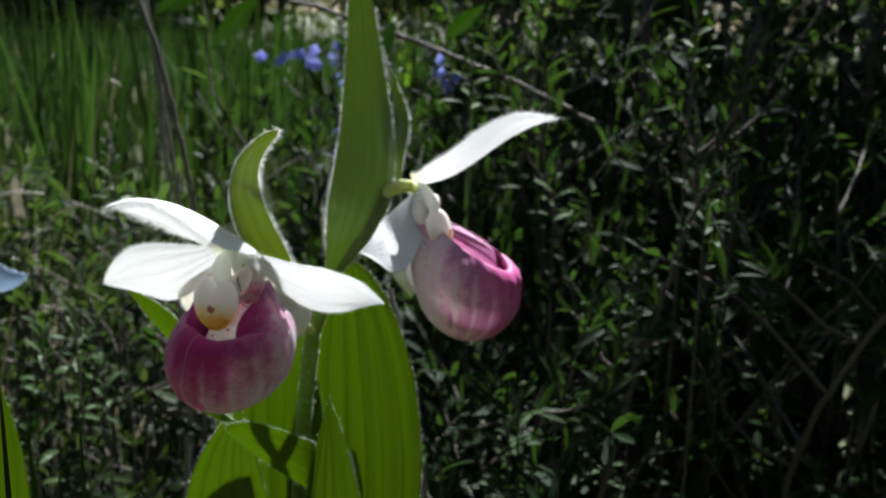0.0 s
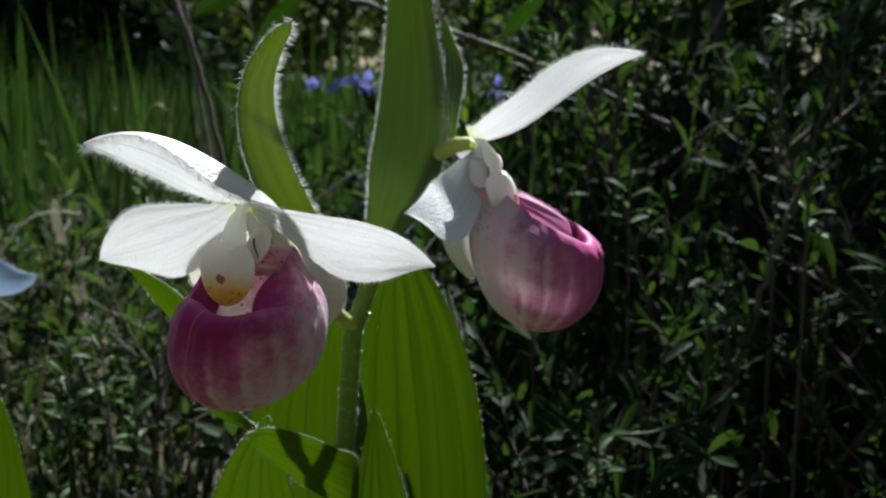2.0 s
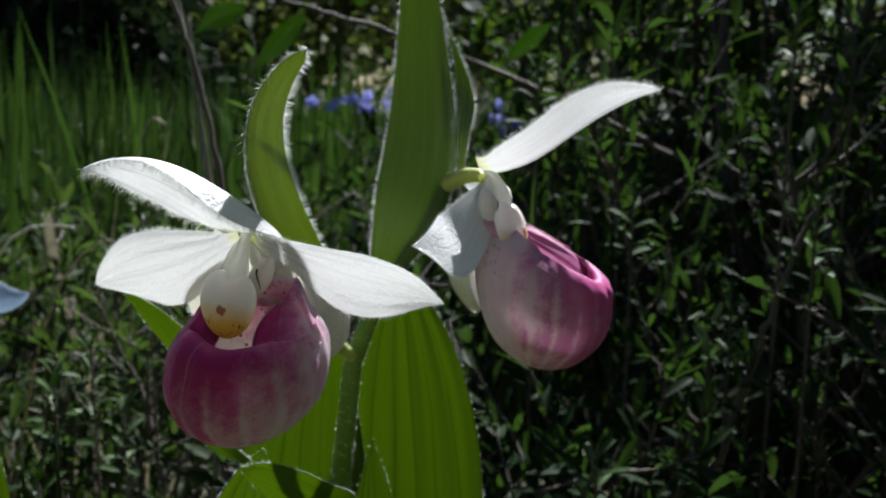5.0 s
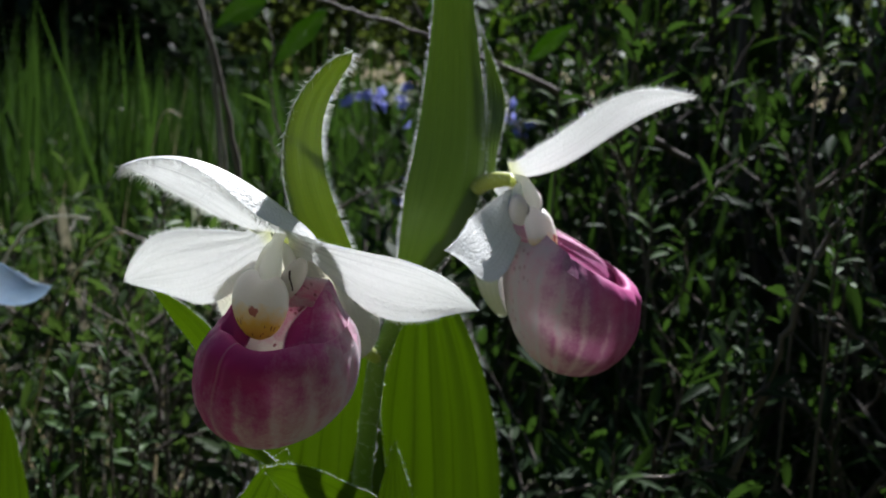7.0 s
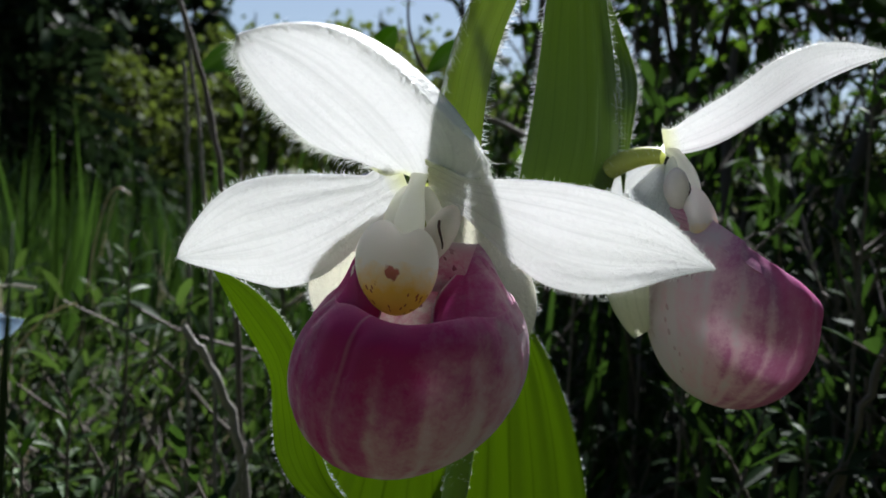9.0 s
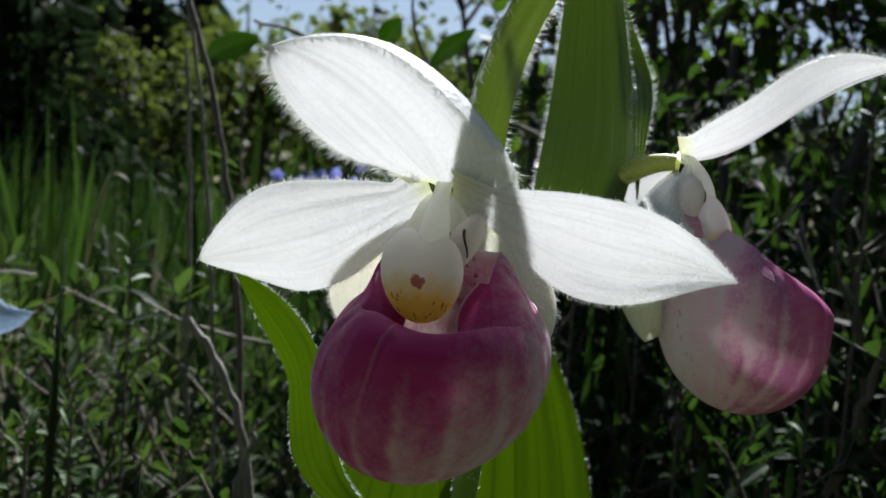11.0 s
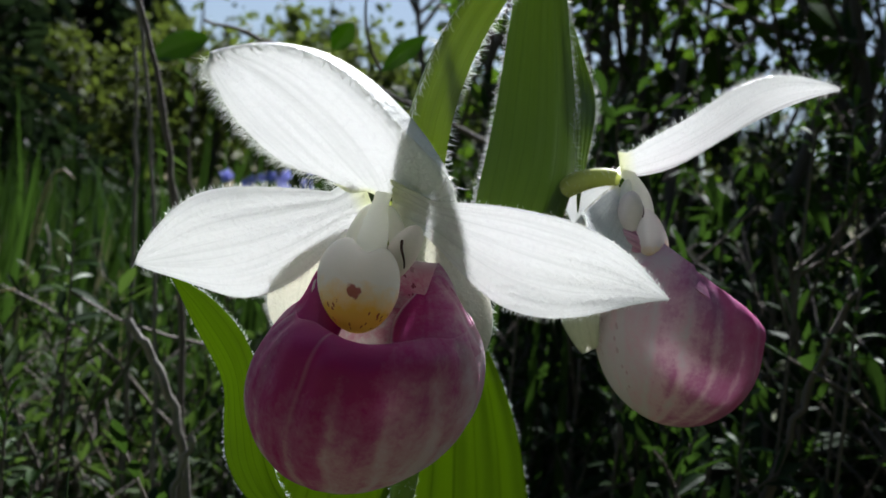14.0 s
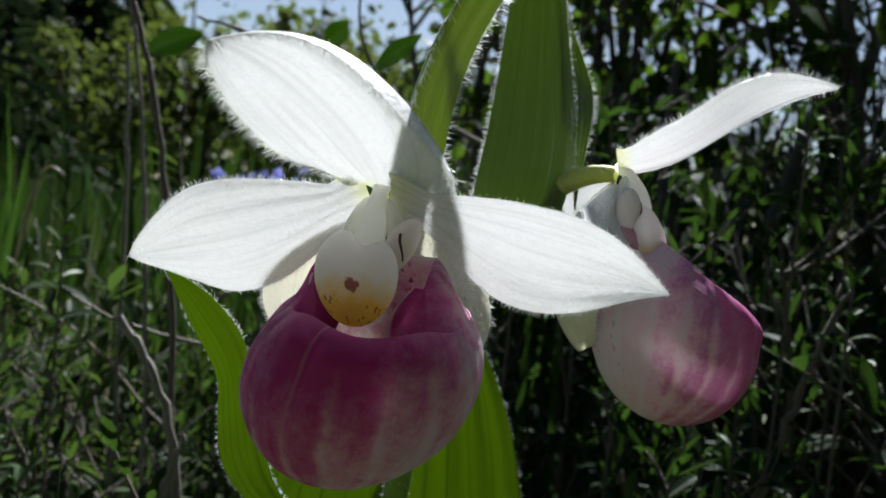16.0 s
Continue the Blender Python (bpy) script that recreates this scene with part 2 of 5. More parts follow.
M_SYNSEPAL = petal_material("cream_sepal", (0.86, 0.85, 0.76))
M_PETAL_BLUE = petal_material("pale_blue_petal", (0.55, 0.66, 0.80), (0.50, 0.60, 0.60))
M_LIP = lip_material("rose_lip", (0.47, 0.032, 0.235), (0.74, 0.66, 0.71), reach=1.08, gain=1.60, bias=-0.20, stripe=0.5, trans=0.64, mottle=0.85)
M_LIP_PALE = lip_material("pale_rose_lip", (0.40, 0.075, 0.22), (0.62, 0.545, 0.585), 0.32, 1.30, -0.12, 0.0, 17.0, 0.42, 0.27, 0.62)
M_COLUMN = plain_material("white_column", (0.90, 0.90, 0.86), 0.4, 400.0, 0.06, 0.62)
M_DARKMARK = plain_material("dark_mark", (0.05, 0.012, 0.012), 0.5, 900.0, 0.3)
M_HAIR = plain_material("white_hair", (0.90, 0.91, 0.88), 0.3, 50.0, 0.03, 0.6)
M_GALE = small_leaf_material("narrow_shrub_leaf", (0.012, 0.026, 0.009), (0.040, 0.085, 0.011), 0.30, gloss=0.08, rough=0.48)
M_ALDER = small_leaf_material("round_shrub_leaf", (0.017, 0.036, 0.010), (0.08, 0.15, 0.010), 0.36, gloss=0.14, rough=0.48)
M_SPRIG = small_leaf_material("shoot_leaf", (0.060, 0.105, 0.040), (0.12, 0.21, 0.025), 0.45, 0.25, gloss=0.18, rough=0.45)
M_PALE = small_leaf_material("pale_shrub_leaf", (0.023, 0.042, 0.014), (0.050, 0.088, 0.014), gloss=0.09, rough=0.45)
M_GRASS = small_leaf_material("grass_blade", (0.020, 0.042, 0.011), (0.036, 0.076, 0.010), 0.36, 0.6, 0.2)
M_STRAW = small_leaf_material("dry_straw", (0.36, 0.31, 0.21), (0.36, 0.30, 0.18), 0.3, 0.35)
M_BLEACHED = small_leaf_material("bleached_straw", (0.62, 0.60, 0.54), (0.55, 0.52, 0.44), 0.35, 0.15)
M_TWIG = bark_material("dark_twig", (0.055, 0.042, 0.034), (0.13, 0.105, 0.085))
M_GREYTWIG = bark_material("grey_twig", (0.11, 0.098, 0.085), (0.22, 0.20, 0.17))
M_TRUNK = bark_material("dark_bark", (0.045, 0.037, 0.03), (0.10, 0.085, 0.07), 45.0, 0.9)
M_BLUE = plain_material("blue_petal", (0.36, 0.38, 0.86), 0.5, 500.0, 0.25, 0.45)
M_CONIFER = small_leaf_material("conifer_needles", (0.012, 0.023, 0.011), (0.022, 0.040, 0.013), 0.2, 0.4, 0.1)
M_FARLEAF = small_leaf_material("far_shrub_leaf", (0.055, 0.076, 0.020), (0.10, 0.135, 0.020), 0.45, gloss=0.12, rough=0.6)
M_GROUND = ground_material()


# ---- mesh helpers ----
def V3(a):
    return np.array(a, float)


def unit(a):
    a = np.asarray(a, float)
    return a / np.maximum(np.linalg.norm(a, axis=-1, keepdims=True), 1e-12)


def mesh_from(name, verts, faces, mat, uvs=None, smooth=True):
    """verts (n, 3), faces (m, k); uvs per vertex."""
    me = bpy.data.meshes.new(name)
    faces = np.asarray(faces, np.int32)
    k = faces.shape[1]
    me.vertices.add(len(verts))
    me.vertices.foreach_set("co", np.asarray(verts, np.float32).ravel())
    me.loops.add(faces.size)
    me.loops.foreach_set("vertex_index", faces.ravel())
    me.polygons.add(len(faces))
    me.polygons.foreach_set("loop_start", np.arange(0, faces.size, k, dtype=np.int32))
    me.polygons.foreach_set("use_smooth", np.full(len(faces), smooth))
    if uvs is not None:
        layer = me.uv_layers.new(name="UVMap")
        layer.data.foreach_set("uv", np.asarray(uvs, np.float32)[faces.ravel()].ravel())
    me.update(calc_edges=True)
    me.materials.append(mat)
    return me


def thing(name, base, label, category, group="", kind=""):
    ob = new(name)
    ob.empty_display_size = 0.02
    ob.location = base
    return tagged(ob, label, category, group, kind)


def part(name, me, parent, label=""):
    """A mesh in world places, hung under a thing or a part."""
    ob = new(name, me)
    ob.parent = parent
    top = parent
    while top.parent:
        top = top.parent
    if parent == top:
        ob.matrix_parent_inverse = Matrix.Translation(-Vector(top.location))
    return tagged(ob, label)


def grid_faces(nu, nv, wrap=False):
    """Quads of a grid with nv rows of nu points."""
    i = np.arange(nv - 1)[:, None] * nu
    j = np.arange(nu if wrap else nu - 1)[None, :]
    j2 = (j + 1) % nu
    return np.stack([i + j, i + j2, i + nu + j2, i + nu + j], -1).reshape(-1, 4)


def bezier(points, t):
    p = [V3(q)[None, :] * np.ones((len(t), 1)) for q in points]
    t = np.asarray(t)[:, None]
    while len(p) > 1:
        p = [a * (1 - t) + b * t for a, b in zip(p, p[1:])]
    return p[0]


def tube(path, radii, sides=6):
    path = np.asarray(path, float)
    n = len(path)
    tang = unit(np.gradient(path, axis=0))
    ref = np.where(np.abs(tang[:, 2:3]) > 0.9, V3((1, 0.2, 0)), V3((0, 0, 1)))
    a = unit(np.cross(tang, ref))
    for i in range(1, n):
        v = a[i - 1] - tang[i] * np.dot(a[i - 1], tang[i])
        a[i] = v / max(np.linalg.norm(v), 1e-9)
    b = np.cross(tang, a)
    ang = np.linspace(0, 2 * np.pi, sides, endpoint=False)
    r = np.asarray(radii, float)[:, None, None]
    ring = path[:, None, :] + r * (np.cos(ang)[None, :, None] * a[:, None, :] + np.sin(ang)[None, :, None] * b[:, None, :])
    return ring.reshape(-1, 3), grid_faces(sides, n, True)


def join(pieces):
    vs, fs, off = [], [], 0
    for v, f in pieces:
        vs.append(v), fs.append(f + off)
        off += len(v)
    return np.concatenate(vs), np.concatenate(fs)


def ribbon(spine, side, normal, half, nu=13, cup=0.0, pleats=0, pleat_depth=0.0, edge_wave=0.0, seed=0, fold=0.0, curl=0.0):
    """A leaf surface: half-widths about a spine, cupped (cup), pleated along its length, with a waved margin."""
    r = np.random.default_rng(seed)
    n = len(spine)
    s = np.linspace(-1, 1, nu)
    ph = r.uniform(0, 6.28, 4)
    tt = np.linspace(0, 1, n)
    wave = edge_wave * (np.sin(tt * 9 + ph[0]) + 0.6 * np.sin(tt * 17 + ph[1]))
    wave2 = edge_wave * (np.sin(tt * 8 + ph[2]) + 0.6 * np.sin(tt * 15 + ph[3]))
    off = np.where(s[None, :] < 0, wave[:, None], wave2[:, None]) * s[None, :] ** 4
    lift = cup * half[:, None] * s[None, :] ** 2 + fold * half[:, None] * np.abs(s)[None, :] + off
    if curl:
        e = np.clip((s * math.copysign(1, curl) - 0.68) / 0.32, 0, 1)
        lift = lift + abs(curl) * half[:, None] * (e ** 2)[None, :] * np.sin(np.clip(tt, 0.05, 1) * np.pi)[:, None]
    if pleats:
        lift = lift + pleat_depth * np.cos(s * np.pi * pleats)[None, :] * np.minimum(1, half / half.max() * 1.6)[:, None]
    across = half[:, None] * s[None, :] / np.sqrt(1 + (cup * np.abs(s[None, :])) ** 2)
    verts = spine[:, None, :] + across[:, :, None] * side[:, None, :] + lift[:, :, None] * normal[:, None, :]
    uv = np.stack(np.broadcast_arrays((s * 0.5 + 0.5)[None, :], tt[:, None]), -1)
    return verts.reshape(-1, 3), grid_faces(nu, n), uv.reshape(-1, 2)


def frames_along(spine, facing, twist=0.0):
    tang = unit(np.gradient(spine, axis=0))
    nrm = V3(facing)[None, :] * np.ones_like(spine)
    nrm = unit(nrm - tang * (nrm * tang).sum(1, keepdims=True))
    side = np.cross(tang, nrm)
    ang = np.linspace(0, radians(twist), len(spine))[:, None]
    return side * np.cos(ang) + nrm * np.sin(ang), nrm * np.cos(ang) - side * np.sin(ang)


def profile(t, peak, sharp_base, sharp_tip):
    """Half-width along a leaf, 1 at its widest."""
    a = np.where(t < peak, t / peak, (1 - t) / (1 - peak))
    return np.where(t < peak, np.sin(a * np.pi / 2) ** sharp_base, np.sin(np.clip(a, 0, 1) * np.pi / 2) ** sharp_tip)


def thicken(v, f, uv, nu, n, depth):
    """Two-sided sheet closed along its margin."""
    p = v.reshape(n, nu, 3)
    nr = unit(np.cross(np.gradient(p, axis=1), np.gradient(p, axis=0))).reshape(-1, 3)
    m = len(v)
    top, low = v + nr * depth / 2, v - nr * depth / 2
    idx = np.arange(m).reshape(n, nu)
    loop = np.concatenate([idx[0, :], idx[1:, -1], idx[-1, -2::-1], idx[-2:0:-1, 0]])
    k = len(loop)
    a = 2 * m + np.arange(k)
    b = np.roll(a, -1)
    rim = np.stack([a, b, b + k, a + k], -1)
    return np.concatenate([top, low, top[loop], low[loop]]), np.concatenate([f, f[:, ::-1] + m, rim]), np.concatenate([uv, uv, uv[loop], uv[loop]])


def hairs(points, directions, length, radius, seed, count):
    """Fine straight hairs that stand off along the directions given."""
    r = np.random.default_rng(seed)
    pick = r.integers(0, len(points), count)
    p = points[pick] + (points[np.minimum(pick + 1, len(points) - 1)] - points[pick]) * r.random((count, 1)) * 0.98
    d = unit(directions[pick] + r.normal(0, 0.45, (count, 3)))
    ln = length * r.uniform(0.45, 1.15, (count, 1))
    a = unit(np.cross(d, r.normal(0, 1, (count, 3))))
    b = np.cross(d, a)
    bend = a * ln * r.uniform(-0.25, 0.25, (count, 1))
    base = [p + radius * (math.cos(q) * a + math.sin(q) * b) for q in (0, 2.09, 4.19)]
    mid = [p + d * ln * 0.55 + bend * 0.4 + 0.7 * radius * (math.cos(q) * a + math.sin(q) * b) for q in (0, 2.09, 4.19)]
    tip = p + d * ln + bend
    verts = np.stack(base + mid + [tip], 1).reshape(-1, 3)
    t = np.array([[0, 1, 4], [0, 4, 3], [1, 2, 5], [1, 5, 4], [2, 0, 3], [2, 3, 5], [3, 4, 6], [4, 5, 6], [5, 3, 6]])
    faces = (np.arange(count)[:, None, None] * 7 + t[None]).reshape(-1, 3)
    return verts, faces


def margin(v, nu, n):
    """Points along both edges of a ribbon, and the ways outward."""
    p = v[: nu * n].reshape(n, nu, 3)
    pts = np.concatenate([p[:, 0], p[::-1, -1]])
    out = np.concatenate([unit(p[:, 0] - p[:, 1]), unit(p[::-1, -1] - p[::-1, -2])])
    return pts, out


def blade(name, controls, facing, width, parent, mat, peak=0.45, sb=0.8, st=0.9, cup=0.25, pleats=0, pleat_depth=0.0,
          twist=0.0, wave=0.0, depth=0.0003, rows=34, nu=17, hair=0, hair_len=0.0012, seed=1, label="", fold=0.0, hair_radius=0.000032, curl=0.0, foot=0.0):
    t = np.linspace(0.0, 1.0, rows)
    spine = bezier(controls, t)
    side, nrm = frames_along(spine, facing, twist)
    half = width / 2 * np.maximum(np.maximum(profile(t, peak, sb, st), 0.004), foot * (1 - 4 * t))
    v, f, uv = ribbon(spine, side, nrm, half, nu, cup, pleats, pleat_depth, wave, seed, fold, curl)
    tv, tf, tuv = thicken(v, f, uv, nu, rows, depth)
    ob = part(name, mesh_from(name, tv, tf, mat, tuv), parent, label)
    if hair:
        pts, out = margin(v, nu, rows)
        hv, hf = hairs(pts, out + 0.25 * np.concatenate([nrm, nrm[::-1]]), hair_len, hair_radius, seed + 50, hair)
        h = part("hairs", mesh_from("hairs", hv, hf, M_HAIR), ob, "fine white hairs along the edge")
        h["kind"] = "stuff"
    return ob


def through_points(points, t):
    """A smooth line through a few points."""
    p = V3(points)
    n = len(p) - 1
    x = np.clip(np.asarray(t) * n, 0, n - 1e-9)
    i = x.astype(int)
    f = (x - i)[:, None]
    q = np.concatenate([2 * p[:1] - p[1:2], p, 2 * p[-1:] - p[-2:-1]])
    a, b, c, d = q[i], q[i + 1], q[i + 2], q[i + 3]
    return b + 0.5 * f * (c - a + f * (2 * a - 5 * b + 4 * c - d + f * (3 * (b - c) + d - a)))


def edged_leaf(name, left, right, facing, arch, parent, mat, seed, label="", rows=60, nu=25, hair=380):
    """A leaf between two margins, tip first: arched across and pleated."""
    t = np.linspace(0, 1, rows)
    a, b = through_points(left, t), through_points(right, t)
    s = np.linspace(0, 1, nu)
    nrm = V3(facing) / np.linalg.norm(facing)
    wide = np.linalg.norm(b - a, axis=1)
    lift = (arch * np.sin(s * np.pi)[None, :] + 0.00010 * np.cos(s * np.pi * 8)[None, :]) * np.minimum(1, wide / 0.010)[:, None]
    v = a[:, None] * (1 - s)[None, :, None] + b[:, None] * s[None, :, None] + lift[..., None] * nrm
    uv = np.stack(np.broadcast_arrays(s[None], 1 - t[:, None]), -1)
    tv, tf, tuv = thicken(v.reshape(-1, 3), grid_faces(nu, rows), uv.reshape(-1, 2), nu, rows, 0.0003)
    ob = part(name, mesh_from(name, tv, tf, mat, tuv), parent, label)
    pts, out = margin(v.reshape(-1, 3), nu, rows)
    hv, hf = hairs(pts, out + 0.25 * nrm, 0.0010, 0.00004, seed + 50, hair)
    tagged(part("hairs", mesh_from("hairs", hv, hf, M_HAIR), ob, "fine white hairs along the edge"), kind="stuff")
    return ob


def stalk(name, controls, r0, r1, parent, mat, sides=10, rows=24, label="", hair=0, hair_len=0.001):
    t = np.linspace(0, 1, rows)
    p = bezier(controls, t)
    v, f = tube(p, r0 + (r1 - r0) * t, sides)
    ob = part(name, mesh_from(name, v, f, mat), parent, label)
    if hair:
        c = p.repeat(sides, 0)
        w = np.random.default_rng(78).random((len(v) - sides, 1))
        hv, hf = hairs(v[:-sides] * (1 - w) + v[sides:] * w, unit(v - c)[:-sides], hair_len, 0.00004, 77, hair)
        h = part("hairs", mesh_from("hairs", hv, hf, M_HAIR), ob, "fine white hairs")
        h["kind"] = "stuff"
    return ob


# ---- the orchid ----
def smooth(x):
    x = np.clip(x, 0, 1)
    return x * x * (3 - 2 * x)


def bag_points(shape, th, phi, rad):
    """Points of the rounded bag in (forward, right, up) from the flower's heart: th from its opening's axis, phi round it (0 is the back)."""
    ct, st = math.cos(radians(shape["tilt"])), math.sin(radians(shape["tilt"]))
    R = shape["R"] * rad
    out = np.sin(th)
    a, b, c = -R * out * np.cos(phi), R * shape["wide"] * out * np.sin(phi), R * shape["tall"] * np.cos(th)
    a = np.where(a < 0, a * shape["heel"], a)
    b = b * (1 - 0.10 * np.clip(-a / shape["R"], 0, 1) - 0.06 * np.clip(-c / shape["R"] - 0.3, 0, 1)) + shape["lean"] * c
    p = V3(shape["centre"])
    q = np.stack(np.broadcast_arrays(a * ct + c * st, b, -a * st + c * ct), -1)
    heart = unit(-p)
    return p + q + heart * (shape["draw"] * np.clip((q @ heart) / shape["R"], 0, 1.2) ** 1.6)[..., None]


def pouch_bag(shape, nphi=144):
    """A bag open above: its front rim is a rolled collar with a cleft, its sides and back are plain and carry the lobes."""
    phi = np.linspace(0, 2 * np.pi, nphi, endpoint=False)
    psi = np.abs(phi - np.pi)
    s = smooth((psi - shape["collar"]) / 0.40)
    rim = radians(shape["rim"]) * (1 - s) + radians(shape["rim_back"]) * s + 0.07 * np.exp(-((psi / 0.5) ** 2))
    roll = 0.10 * (1 - s) + 0.006 * s
    rows = [(rim + (np.pi - rim) * q ** 1.15, 1.0 + 0 * phi, q) for q in np.linspace(1, 0, 60)]
    rows += [(rim - roll * 1.25 * np.sin(a * np.pi), 1 - roll * (1 - np.cos(a * np.pi)), -0.01 * a) for a in np.linspace(0.08, 1, 14)]
    rows += [(rim + (np.pi - rim) * q, 1 - 2 * roll + (2 * roll - 0.07) * min(1, q * 3), 1.02 + q) for q in np.linspace(0.04, 1, 26)]
    verts, uvs = [], []
    for th, rad, q in rows:
        fade = np.exp(-(((th - rim) / 1.1) ** 2)) * np.clip((th - rim) / 0.12, 0, 1)
        ribs = 0.013 * fade * np.cos(phi * 17 + 0.9 * np.sin(phi * 3)) + 0.006 * np.sin(phi * 7 + 1.0) * np.sin(th) ** 2
        cleft = -0.035 * np.exp(-(((phi - np.pi - shape["cleft"]) / 0.045) ** 2)) * fade
        collar = 0.055 * (1 - s) * np.exp(-(((th - rim - 0.12) / 0.16) ** 2)) - 0.035 * s * np.exp(-(((th - rim) / 0.25) ** 2)) * (psi < 1.6)
        verts.append(bag_points(shape, th, phi, rad * (1 + ribs + cleft + collar)))
        uvs.append(np.stack([phi / (2 * np.pi), np.full(nphi, q)], -1))
    v, uv = np.array(verts), np.array(uvs)
    return v.reshape(-1, 3), grid_faces(nphi, len(rows), True)[:, ::-1], uv.reshape(-1, 2)


def pouch_lobes(shape, n=150, rows=30):
    """The bag's sides and back, drawn up out of the collar towards the column: a wall bent like a horseshoe, its two free edges curled inward."""
    a0 = shape["edge"]
    phi = np.linspace(-(np.pi - a0), np.pi - a0, n)  # 0 is the back
    psi = np.pi - np.abs(phi)
    front = smooth((1.35 - psi) / 0.75)
    off = 0.985 - 0.23 * front
    rim = radians(shape["rim_back"]) * (1 - front) + radians(shape["rim"]) * front
    p0, p1 = bag_points(shape, rim + 0.24, phi, off), bag_points(shape, rim - 0.22, phi, off - 0.02)
    half, tf0, tf1, tu0, tu1 = shape["ring"]
    k = np.clip(-np.cos(phi) * 0.8 + 0.4, 0, 1)
    top = np.stack([tf0 + (tf1 - tf0) * k, half * np.sign(phi) * np.minimum(1, np.sin(psi) / 0.62), tu0 + (tu1 - tu0) * k], -1)
    p2 = top * 0.55 + p1 * 0.45 + np.stack([0.0010 * front, 0.0016 * np.sin(phi), 0 * phi], -1)
    h = np.linspace(0, 1, rows)[:, None, None]
    v = p0 * (1 - h) ** 3 + 3 * p1 * h * (1 - h) ** 2 + 3 * p2 * h * h * (1 - h) + top * h ** 3
    curl = np.clip((a0 + 0.30 - psi) / 0.30, 0, 1) ** 2
    v[..., 1] *= 1 - 0.30 * curl * np.sin(h[..., 0] * np.pi)
    v[..., 0] -= 0.0022 * curl * np.sin(h[..., 0] * np.pi * 0.8)
    v[..., 1] += 0.00025 * np.sin(phi * 19)[None] * np.sin(h[..., 0] * np.pi)
    uv = np.stack(np.broadcast_arrays(((phi + 2 * np.pi) % (2 * np.pi) / (2 * np.pi))[None], -shape["flush"] * h[..., 0]), -1)
    tv, tf, tuv = thicken(v.reshape(-1, 3), grid_faces(n, rows), uv.reshape(-1, 2), n, rows, 0.0006)
    m = n * rows
    tuv = tuv.copy()
    tuv[m:2 * m, 1] = np.where(np.tile(psi, rows) < a0 + 0.03, 1.12, tuv[m:2 * m, 1])  # the free edges are white like the inside
    tuv[:m, 1] = 1.30 - 0.28 * h.repeat(n, 1)[..., 0].ravel()
    return tv, tf, tuv


def pouch_mesh(name, world, shape, mat):
    bv, bf, buv = pouch_bag(shape)
    lv, lf, luv = pouch_lobes(shape)
    v, f = join([(bv, bf), (lv, lf)])
    return mesh_from(name, world(v), f, mat, np.concatenate([buv, luv]))


def ellipsoid(centre, axes, nu=28, nv=18, dent=0.0, taper=0.0):
    """axes: three vectors."""
    th = np.linspace(0.02, np.pi - 0.02, nv)
    ph = np.linspace(0, 2 * np.pi, nu, endpoint=False)
    T, P = np.meshgrid(th, ph, indexing="ij")
    x, y, z = np.sin(T) * np.cos(P), np.sin(T) * np.sin(P), np.cos(T)
    z = z * (1 - dent * np.exp(-((x - 0.15) / 0.3) ** 2) * (z > 0))
    x = x * (1 + taper * z)
    v = V3(centre) + x[..., None] * V3(axes[0]) + y[..., None] * V3(axes[1]) + z[..., None] * V3(axes[2])
    uv = np.stack([P / 6.2832, T / np.pi], -1)
    return v.reshape(-1, 3), grid_faces(nu, nv, True), uv.reshape(-1, 2)


